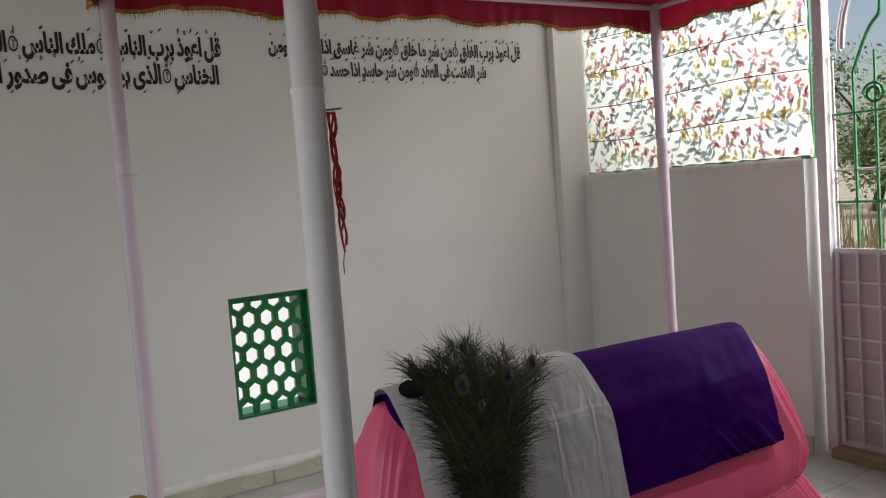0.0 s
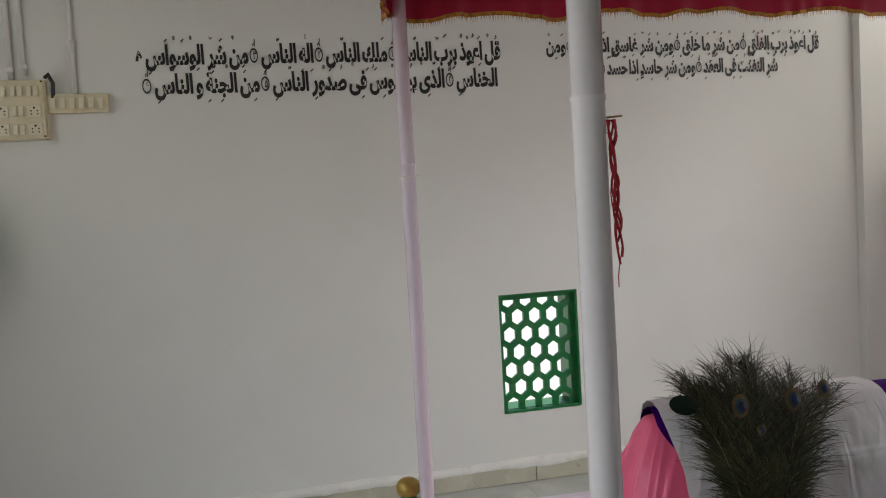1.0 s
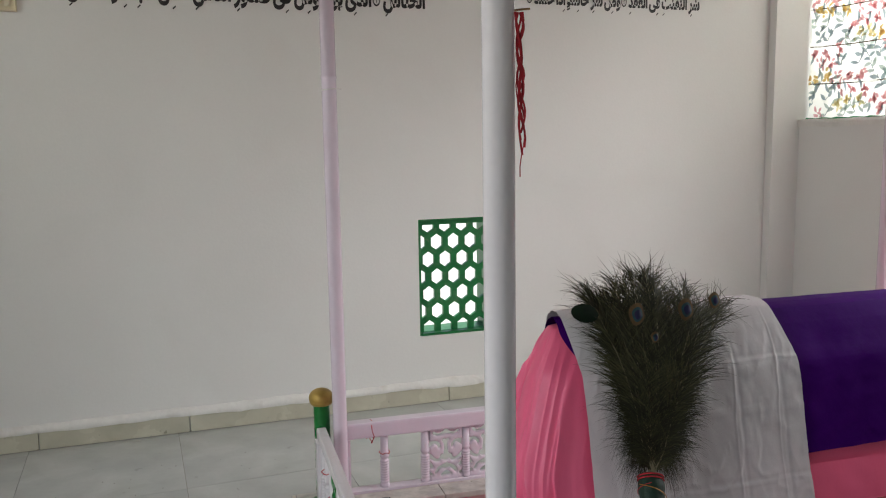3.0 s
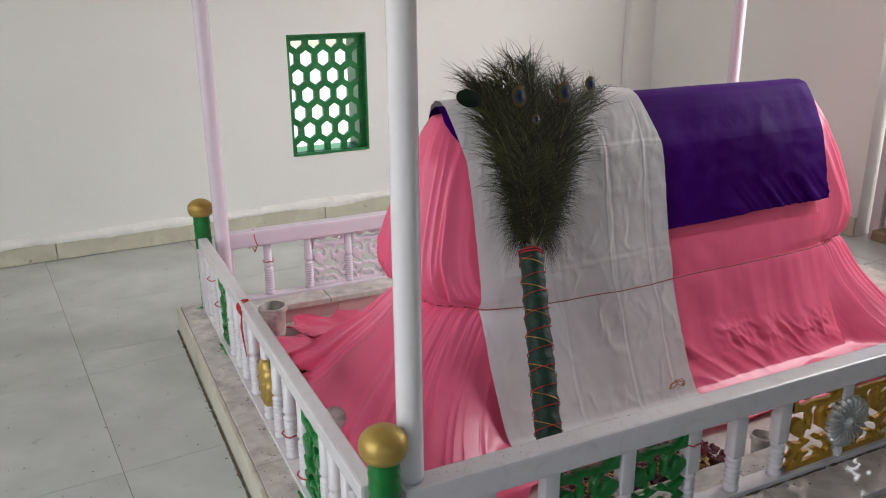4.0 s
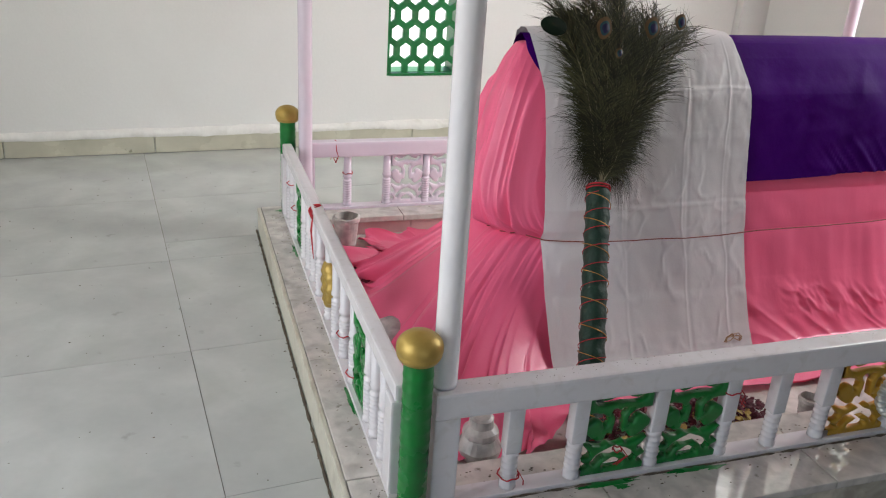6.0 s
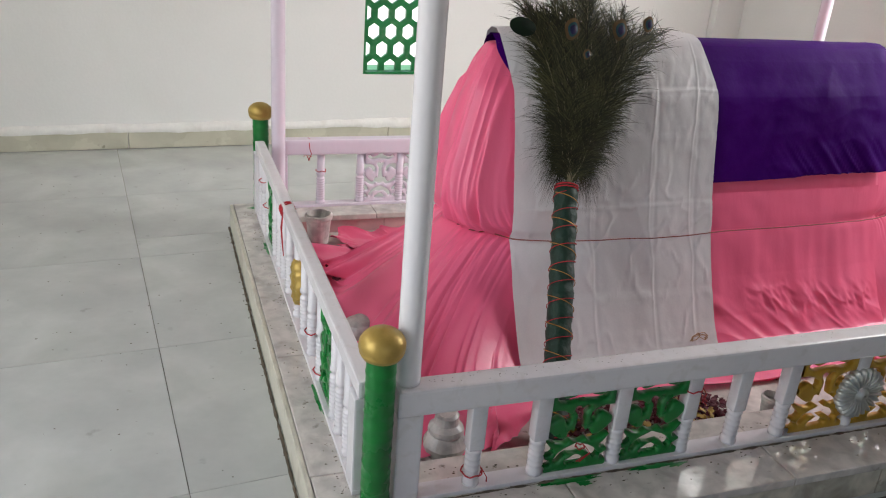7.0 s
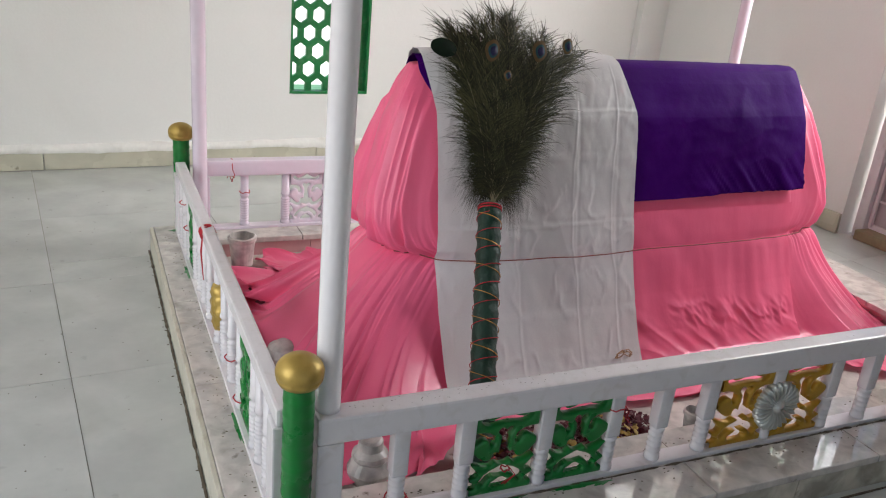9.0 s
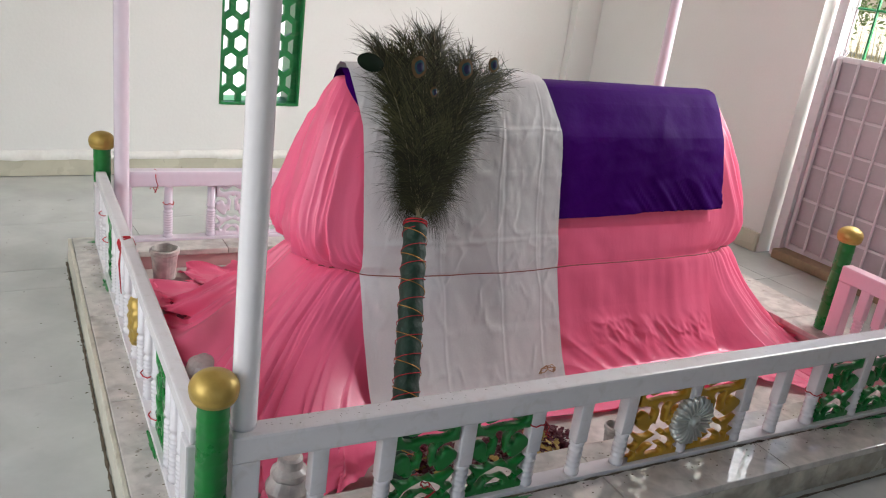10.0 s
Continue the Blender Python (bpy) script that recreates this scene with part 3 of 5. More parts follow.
def slabs(a0, a1, n, make):
    for i in range(n):
        make(a0 + (a1 - a0) * i / n, a0 + (a1 - a0) * (i + 1) / n)


def curb_slab(x0, x1, y0, y1):
    part("slab", new_box(x0 + 0.0012, x1 - 0.0012, y0, y1, CT - 0.02, CT, bevel=0.003), CURB, curb)


def curb_face(x0, x1, y0, y1, mat=CURB_FACE):
    part("facing", new_box(x0 + 0.001, x1 - 0.001, y0 + 0.001, y1 - 0.001, 0.0, CT - 0.0205, bevel=0.001), mat, curb)


slabs(CX0, CX1, 5, lambda a, b: curb_slab(a, b, CY0, 1.115))
slabs(CX0, CX1, 5, lambda a, b: curb_slab(a, b, 2.49, CY1))
slabs(1.117, 2.488, 3, lambda a, b: part("slab", new_box(CX0, 0.415, a + 0.001, b - 0.001, CT - 0.02, CT, bevel=0.003), CURB, curb))
slabs(1.117, 2.488, 3, lambda a, b: part("slab", new_box(2.455, CX1, a + 0.001, b - 0.001, CT - 0.02, CT, bevel=0.003), CURB, curb))
slabs(CX0 + 0.01, CX1 - 0.01, 6, lambda a, b: curb_face(a, b, CY0 + 0.003, CY0 + 0.05))
slabs(CX0 + 0.01, CX1 - 0.01, 6, lambda a, b: curb_face(a, b, CY1 - 0.05, CY1 - 0.01))
slabs(0.94, 2.596, 4, lambda a, b: curb_face(CX0 + 0.01, CX0 + 0.05, a, b))
slabs(0.94, 2.596, 4, lambda a, b: curb_face(CX1 - 0.05, CX1 - 0.01, a, b))
slabs(0.42, 2.45, 6, lambda a, b: curb_face(a, b, 2.50, 2.53, CURB_PINK))
slabs(0.42, 2.45, 6, lambda a, b: curb_face(a, b, 1.08, 1.105, CURB))
slabs(1.12, 2.48, 4, lambda a, b: curb_face(2.465, 2.49, a, b, CURB_PINK))
slabs(1.12, 2.48, 4, lambda a, b: curb_face(0.385, 0.405, a, b, CURB_PINK))
for x0, x1, y0, y1 in ((CX0 - 0.012, CX0 - 0.0005, CY0, CY1),):
    part("edge_strip", new_box(x0, x1, y0, y1, 0.002 if x1 < CX0 else CT - 0.022, CT - 0.002, bevel=0.003), CREAM, curb, "cream stone edging strip")
for a, b in (((CX0 - 0.017, CY0), (CX0 - 0.017, CY1)), ((CX0, CY0 - 0.014), (CX1, CY0 - 0.014))):
    bm = bmesh.new()
    way = [Vector((*a, 0.0005)).lerp(Vector((*b, 0.0005)), k / 160) for k in range(161)]
    tube(bm, way, [0.0034 + 0.0030 * fbm(k * 0.35, 4) for k in range(161)], 6, 0.5, normal=(0, 0, 1))
    part("dirt_joint", bm, DIRT, curb, "dark dirt gathered along the foot of the curb")
for y, lean in ((0.995, 0.0), (1.045, 1.0)):  # dirt that gathers along the foot of the near railing
    bm = bmesh.new()
    tube(bm, [(0.43 + 2.1 * k / 220, y + 0.0022 * fbm(k * 0.23, 3 + lean), CT + 0.0004) for k in range(221)], [max(0.0006, 0.0024 + 0.0042 * fbm(k * 0.31, 7 + lean)) for k in range(221)], 6, 0.5, normal=(0, 0, 1))
    part("dirt_joint", bm, DIRT, curb, "dark dirt gathered along the foot of the railing")
part("bed", new_box(0.41, 2.46, 1.11, 2.495, 0.0, 0.022), CURB, curb, "grey marble bed inside the curb")


# ---- railings ----
def baluster_mesh():
    bm = bmesh.new()
    prof = [(0.017, 0.0), (0.017, 0.012), (0.013, 0.016)]
    for k in range(9):
        z = 0.02 + k * 0.0095
        prof += [(0.0165, z + 0.002), (0.0165, z + 0.006), (0.0125, z + 0.0085)]
    prof += [(0.013, 0.112), (0.0165, 0.116), (0.0165, 0.122), (0.0145, 0.126), (0.0145, 0.20)]
    lathe(bm, prof, 10)
    me = bpy.data.meshes.new("baluster")
    bm.to_mesh(me)
    bm.free()
    me.polygons.foreach_set("use_smooth", [True] * len(me.polygons))
    return me


def square_baluster_mesh():
    bm = bmesh.new()
    box(bm, -0.016, 0.016, -0.014, 0.014, 0.09, 0.20, bevel=0.003)
    lathe(bm, [(0.017, 0.0), (0.017, 0.01)] + [(0.0165 if k % 3 < 2 else 0.013, 0.012 + 0.0045 * k) for k in range(17)] + [(0.016, 0.091)], 10)
    me = bpy.data.meshes.new("baluster")
    bm.to_mesh(me)
    bm.free()
    me.polygons.foreach_set("use_smooth", [True] * len(me.polygons))
    return me


TURNED, SQUARE = baluster_mesh(), square_baluster_mesh()
PIERCED = (  # holes of half of the pierced pattern: chains of (from the middle line, from the foot, radius)
    ((0.0, 0.925, 0.11), (0.25, 0.897, 0.065), (0.5, 0.88, 0.055), (0.66, 0.893, 0.055), (0.74, 0.922, 0.06)),
    ((1.08, 0.70, 0.14), (0.76, 0.735, 0.075), (0.57, 0.722, 0.07), (0.43, 0.685, 0.07), (0.41, 0.635, 0.06)),
    ((0.13, 0.765, 0.07), (0.0, 0.71, 0.08), (0.0, 0.60, 0.085), (0.0, 0.50, 0.11), (0.0, 0.445, 0.17)), ((0.0, 0.43, 0.12), (0.17, 0.405, 0.06)),
    ((1.08, 0.475, 0.13), (0.86, 0.435, 0.07), (0.63, 0.388, 0.06), (0.43, 0.38, 0.07), (0.30, 0.42, 0.065), (0.28, 0.475, 0.06)),
    ((1.08, 0.29, 0.17), (0.86, 0.262, 0.07)), ((0.0, 0.265, 0.13), (0.3, 0.252, 0.075), (0.5, 0.21, 0.07), (0.62, 0.15, 0.07)),
    ((1.06, 0.13, 0.10), (0.88, 0.115, 0.06)), ((0.0, 0.125, 0.11), (0.25, 0.10, 0.06)))


def solid_depth(u, v, k):
    """How far a place on the panel lies inside the metal; k: height over half width."""
    best = min(1.0 - abs(u), v * k, (1 - v) * k) + 0.02
    u = abs(u)
    for chain in PIERCED:
        for (u0, v0, r0), (u1, v1, r1) in zip(chain, chain[1:]):
            dx, dy = u1 - u0, (v1 - v0) * k
            f = max(0.0, min(1.0, ((u - u0) * dx + (v - v0) * k * dy) / (dx * dx + dy * dy)))
            best = min(best, math.hypot(u - u0 - f * dx, (v - v0) * k - f * dy) - 1.55 * (r0 + f * (r1 - r0)))
    return best


def scroll_mesh(width, height, tag):
    """Pierced scroll work: a cast plate with rounded bands, mirrored about its middle."""
    hw, nu, nv = width / 2, 44, 58
    k = height / hw
    bm = bmesh.new()
    depth = [[solid_depth(-1 + 2 * i / nu, j / nv, k) for i in range(nu + 1)] for j in range(nv + 1)]
    made = {}

    def vert(key, u, v, dep):
        if key not in made:
            y = 0.0065 + 0.0035 * math.sqrt(max(0.0, min(1.0, dep / 0.08)))
            made[key] = tuple(bm.verts.new((u * (hw - 0.001), s * y, v * height)) for s in (-1, 1))
        return made[key]

    for j in range(nv):
        for i in range(nu):
            ring = ((i, j), (i + 1, j), (i + 1, j + 1), (i, j + 1))
            poly = []
            for a, b in zip(ring, ring[1:] + ring[:1]):
                da, db = depth[a[1]][a[0]], depth[b[1]][b[0]]
                if da > 0:
                    poly.append((vert(a, -1 + 2 * a[0] / nu, a[1] / nv, da), False))
                if (da > 0) != (db > 0):
                    f = da / (da - db)
                    poly.append((vert((min(a, b), max(a, b)), -1 + 2 * (a[0] + f * (b[0] - a[0])) / nu, (a[1] + f * (b[1] - a[1])) / nv, 0.0), True))
            if len(poly) > 2:
                bm.faces.new([p[0][0] for p in poly])
                bm.faces.new([p[0][1] for p in reversed(poly)])
                for (p, c0), (q, c1) in zip(poly, poly[1:] + poly[:1]):
                    if c0 and c1:
                        bm.faces.new((p[0], p[1], q[1], q[0]))
    bmesh.ops.recalc_face_normals(bm, faces=bm.faces)
    me = bpy.data.meshes.new(tag)
    bm.to_mesh(me)
    bm.free()
    me.polygons.foreach_set("use_smooth", [True] * len(me.polygons))
    return me


def railing(at, label, length, bars, panels, paint, turned=True, medals=(), post=True, wide=0.024, deep=0.054):
    """A low railing along local x from 0, standing on the curb; bars and panels are places along it."""
    rail = thing("railing", at, label, "railing", "railings round the grave")
    part("top_rail", new_box(0, length, -wide, wide, 0.249 - deep, 0.249, bevel=0.006), paint, rail)
    part("bottom_rail", new_box(0, length, -0.021, 0.021, 0.0, 0.010, bevel=0.002), paint, rail)
    if post:
        for x in (0.0, length - 0.05):
            part("end_post", new_box(x + 0.001, x + 0.05, -0.022, 0.022, 0.009, 0.249 - deep, bevel=0.004), paint, rail)
    mesh = (TURNED if turned else SQUARE).copy()
    mesh.materials.append(paint)
    for x in bars:
        piece("baluster", mesh, rail, at=pose(x, 0, 0.008, 0, 0, random.uniform(0, 60) if turned else 0) @ Matrix.Diagonal((1, 1, (0.242 - deep) / 0.20, 1)))
    for x, w, paint2, lab in panels:
        me = scroll_mesh(w, 0.241 - deep, "scroll_panel")
        me.materials.append(paint2)
        piece("scroll_panel", me, rail, lab, at=pose(x, 0, 0.008))
    for x, paint2, lab, sx in medals:
        bm = bmesh.new()
        rings = []
        for r, y in ((0.003, -0.034), (0.013, -0.032), (0.016, -0.024), (0.022, -0.023), (0.040, -0.027), (0.055, -0.025), (0.061, -0.018), (0.059, -0.006)):
            ring = []
            for k in range(144):
                a = 2 * math.pi * k / 144
                petal = abs(math.sin(12 * a))  # 24 petals
                rr = r * (1 + (0.09 * (petal - 0.5) if r > 0.05 else 0))
                ring.append((sx * rr * math.cos(a), y - (0.009 * (petal - 0.6) if 0.018 < r < 0.062 else 0), 0.1 + rr * math.sin(a)))
            rings.append(ring)
        grid(bm, rings, closed=True)
        box(bm, -0.03 * sx, 0.03 * sx, -0.022, -0.008, 0.07, 0.13)
        ob = part("medallion", bm, paint2, rail, lab, smooth=True)
        ob.matrix_basis = Matrix.Translation((x, 0, 0))
    return rail


G1 = "pierced green painted scroll panel"
X0 = 0.375
near = railing((X0, 1.02, CT), "white-lilac painted low railing with green and gold scroll panels", 2.165,
               [x - X0 for x in (0.538, 0.673, 0.848, 1.013, 1.138, 1.265, 1.455, 1.636, 1.768, 1.904, 2.083, 2.257, 2.38)],
               [(0.759 - X0, 0.140, GREEN, G1), (0.931 - X0, 0.138, GREEN, G1), (1.366 - X0, 0.150, OCHRE, "pierced gold painted scroll panel"),
                (1.543 - X0, 0.150, OCHRE, "pierced gold painted scroll panel"), (1.997 - X0, 0.140, GREEN, G1), (2.171 - X0, 0.140, GREEN, G1)],
               WHITE_GLOSS, turned=False, medals=[(1.458 - X0, SILVER, "silver painted flower medallion", 1.0)])
left = railing(pose(0.33, 1.045, CT, 0, 0, 90), "white-lilac painted low railing with turned balusters", 1.54,
               [y - 1.045 for y in (1.16, 1.235, 1.29, 1.445, 1.56, 1.66, 1.76, 1.90, 2.0, 2.08, 2.165, 2.32, 2.42, 2.50)],
               [(1.368 - 1.045, 0.130, GREEN, G1), (2.243 - 1.045, 0.130, GREEN, G1)], WHITE_GLOSS, wide=0.016, deep=0.036)
bm = bmesh.new()
for s in (-1, 1):
    rings = []
    for r, y in ((0.04, 0.024), (0.35, 0.022), (0.42, 0.017), (0.75, 0.021), (0.95, 0.015), (1.0, 0.002)):
        rings.append([(0.700 + 0.046 * r * (1 + 0.05 * math.cos(k * math.pi / 2)) * math.cos(2 * math.pi * k / 40), s * (y + (0.002 * math.cos(k * math.pi / 2) if 0.4 < r < 1 else 0)),
                       0.115 + 0.062 * r * (1 + 0.05 * math.cos(k * math.pi / 2)) * math.sin(2 * math.pi * k / 40)) for k in range(40)])
    grid(bm, rings, closed=True)
part("medallion", bm, GOLD, left, "gold painted flower medallion", smooth=True)
far = railing((0.375, 2.6, CT), "lilac painted low railing with pierced scroll panels", 2.165,
              [x - X0 for x in (0.544, 0.688, 0.835, 0.975, 1.12, 1.26, 1.40, 1.55, 1.70, 1.84, 1.98, 2.12, 2.26, 2.40)],
              [(x - X0, 0.118, LILAC, "pierced lilac painted scroll panel") for x in (0.762, 0.905, 1.475, 1.625)], LILAC)
right = railing(pose(2.535, 1.45, CT, 0, 0, -90), "pink-lilac painted short railing beside the entrance gap", 0.405,
                [0.10, 0.165, 0.23, 0.295], [], PINK_PAINT, turned=False)


def corner_post(at, label, ribbed=False):
    post = thing("corner_post", at, label, "post", "corner posts of the railing")
    prof = [(0.027, 0.0)]
    n = 12 if ribbed else 5
    rr = 0.0273 if ribbed else 0.0272
    for k in range(n):
        z0, z1 = 0.32 * k / n, 0.32 * (k + 1) / n
        prof += [(0.0265, z0 + 0.003), (0.0265, z1 - 0.008), (rr, z1 - 0.005), (rr, z1 - 0.001)]
    prof += [(0.026, 0.322)]
    bm = bmesh.new()
    lathe(bm, prof, 20)
    part("shaft", bm, GREEN, post, "green painted shaft", smooth=True)
    bm = bmesh.new()
    prof = [(0.027, 0.318), (0.034, 0.320), (0.038, 0.327), (0.0395, 0.331), (0.0385, 0.333), (0.0405, 0.337)]
    prof += [(0.041 * math.cos(a), 0.343 + 0.031 * math.sin(a)) for a in [k * math.pi / 18 for k in range(0, 9)]] + [(0.004, 0.3743)]
    lathe(bm, prof, 28)
    part("finial", bm, GOLD, post, "dented gold painted dome finial", smooth=True)
    return post


corner_post((0.343, 1.008, CT + 0.002), "green painted post with gold dome at the railing corner", True)
corner_post((0.337, 2.612, CT), "green painted post with gold dome at the railing corner", True)
corner_post((2.545, 1.478, CT), "ribbed green post with gold dome beside the entrance gap", True)

# ---- canopy on pipe poles ----
canopy = thing("canopy", (0, 0, 0), "dark red cloth canopy with gold fringe on lilac pipe poles", "canopy")
TOP = 2.04
for x, y, z0 in ((0.4005, 1.032, CT + 0.249), (0.392, 2.575, CT), (2.578, 2.575, CT), (2.578, 1.032, CT)):
    pr = 0.0225 if z0 > 0.2 else 0.0235
    bm = bmesh.new()
    lathe(bm, [(pr, z0), (pr + 0.0006, z0 + 0.01), (pr, z0 + 0.02), (pr, 1.47), (pr + 0.0015, 1.472), (pr + 0.0015, 1.478), (pr, 1.48), (pr, TOP)], 20, (x, y, 0))
    part("pole", bm, POLE_WHITE if z0 > 0.2 else LILAC, canopy, "lilac-white painted steel pipe", smooth=True)
for a, b in (((0.40, 1.03), (2.58, 1.03)), ((2.58, 1.03), (2.58, 2.58)), ((2.58, 2.58), (0.40, 2.58)), ((0.40, 2.58), (0.40, 1.03))):
    bm = bmesh.new()
    tube(bm, [(*a, TOP - 0.012), (*b, TOP - 0.012)], 0.012, 10)
    part("frame_pipe", bm, LILAC, canopy, smooth=True)
VX0, VX1, VY0, VY1 = 0.345, 2.64, 0.97, 2.64
bm = bmesh.new()
grid(bm, [[(VX0 + (VX1 - VX0) * i / 40, VY0 + (VY1 - VY0) * j / 30, TOP + 0.03 - 0.03 * math.sin(math.pi * i / 40) * math.sin(math.pi * j / 30) + 0.006 * fbm(i * 0.3, j * 0.3)) for i in range(41)] for j in range(31)])
part("roof_cloth", bm, RED_CLOTH, canopy, smooth=True)


def valance(a, b, seed):
    """A hanging cloth edge with soft folds and a fringe of threads."""
    a, b = Vector((*a, 0)), Vector((*b, 0))
    d = (b - a)
    n = d.cross(Vector((0, 0, 1))).normalized()
    ln = d.length
    m = int(ln / 0.012)
    rows = [[], [], [], [], []]
    bm2 = bmesh.new()
    for i in range(m + 1):
        s = i / m
        wob = 0.011 * math.sin(s * ln * 26 + seed + 4 * fbm(s * 4, seed)) + 0.016 * fbm(s * ln * 3, seed) + 0.006 * math.sin(s * ln * 61 + 5 * fbm(s * 6, seed, 2))
        low = 1.946 + 0.011 * math.cos(s * ln * 15 + seed + fbm(s * 5, seed)) + 0.007 * fbm(s * ln * 11, seed, 3) + 0.010 * fbm(s * ln * 2.5, seed, 8)
        for j, f in enumerate((0, 0.3, 0.6, 0.88, 1.0)):
            p = a + d * s + n * (wob * f)
            rows[j].append((p.x, p.y, TOP + 0.03 + (low - TOP - 0.03) * f))
        base = a + d * s + n * wob
        for q in range(2):
            o = d.normalized() * (q * 0.006 + random.uniform(-0.002, 0.002))
            z1 = low - random.uniform(0.012, 0.024)
            w = d.normalized() * 0.0016
            vs = [bm2.verts.new(v) for v in (base + o - w + Vector((0, 0, low + 0.004)), base + o + w + Vector((0, 0, low + 0.004)), base + o + w * 0.6 + n * random.uniform(-0.004, 0.004) + Vector((0, 0, z1)))]
            bm2.faces.new(vs)
    bm = bmesh.new()
    grid(bm, rows)
    v = part("valance", bm, RED_CLOTH, canopy, "dark red gathered valance", smooth=True)
    band = bmesh.new()
    grid(band, [[(x + n.x * 0.003, y + n.y * 0.003, z + dz) for x, y, z in rows[4]] for dz in (0.012, 0.0)])
    grid(band, [[(x - n.x * 0.003, y - n.y * 0.003, z + dz) for x, y, z in rows[4]] for dz in (0.012, 0.0)])
    part("fringe_band", band, FRINGE, v)
    tagged(part("fringe", bm2, FRINGE, v, "short gold thread fringe"), kind="stuff")


valance((VX0, VY1), (VX1, VY1), 1)
valance((VX1, VY1), (VX1, VY0), 2)
valance((VX1, VY0), (VX0, VY0), 3)
valance((VX0, VY0), (VX0, VY1), 4)
# ---- the draped grave ----
TX, TY = 1.475, 1.81
LEVELS = np.array([  # height, half length to one side and to the other, half width, squareness
    (0.814, 0.63, 0.605, 0.018, 4), (0.808, 0.66, 0.63, 0.048, 4), (0.780, 0.675, 0.65, 0.072, 4), (0.740, 0.69, 0.67, 0.097, 4),
    (0.700, 0.705, 0.692, 0.121, 4), (0.60, 0.735, 0.738, 0.149, 4.2), (0.48, 0.765, 0.792, 0.173, 4.4), (0.42, 0.765, 0.80, 0.188, 4.4),
    (0.37, 0.745, 0.775, 0.201, 4.2), (0.346, 0.70, 0.735, 0.207, 4.0), (0.32, 0.735, 0.76, 0.216, 4.0), (0.22, 0.83, 0.805, 0.252, 3.8),
    (0.12, 0.93, 0.86, 0.300, 3.8), (0.06, 0.985, 0.895, 0.340, 4), (0.036, 1.01, 0.91, 0.420, 4.5), (0.030, 1.03, 0.925, 0.510, 5)])
NL = len(LEVELS)


def level(t):
    """Sizes at t, from 0 at the ridge to 1 at the ground."""
    f = max(0.0, min(t, 1.0)) * (NL - 1)
    i = min(int(f), NL - 2)
    k = f - i
    p0, p1, p2, p3 = (LEVELS[min(max(j, 0), NL - 1)] for j in (i - 1, i, i + 1, i + 2))
    lin = p1 + (p2 - p1) * k
    cat = 0.5 * (2 * p1 + (p2 - p0) * k + (2 * p0 - 5 * p1 + 4 * p2 - p3) * k * k + (3 * p1 - p0 - 3 * p2 + p3) * k ** 3)
    return 0.5 * (lin + cat)


T_TIE = 9 / (NL - 1)


def pleat(s, seed):
    """Uneven folds with sharp ridges along the cloth's length s."""
    a = math.sin(s + 1.8 * fbm(s * 0.17, seed)) + 0.55 * math.sin(2.3 * s + seed + 2 * fbm(s * 0.3, seed, 2)) + 0.3 * math.sin(5.1 * s + 3 * fbm(s * 0.4, seed, 5))
    return 0.8 - abs(a) ** 0.8


def gather(theta, t, size, seed):
    """Irregular folds that run up and down the cloth: long ridges with valleys between."""
    w = 0.35 * noise.noise((2 * math.cos(theta), 2 * math.sin(theta), t * 5 + seed))
    n = noise.noise((size * math.cos(theta + w * 0.25), size * math.sin(theta + w * 0.25), t * 1.3 + seed))
    return 0.9 * n + 0.75 * (1 - min(1.0, abs(n) * 2.2) ** 0.8)


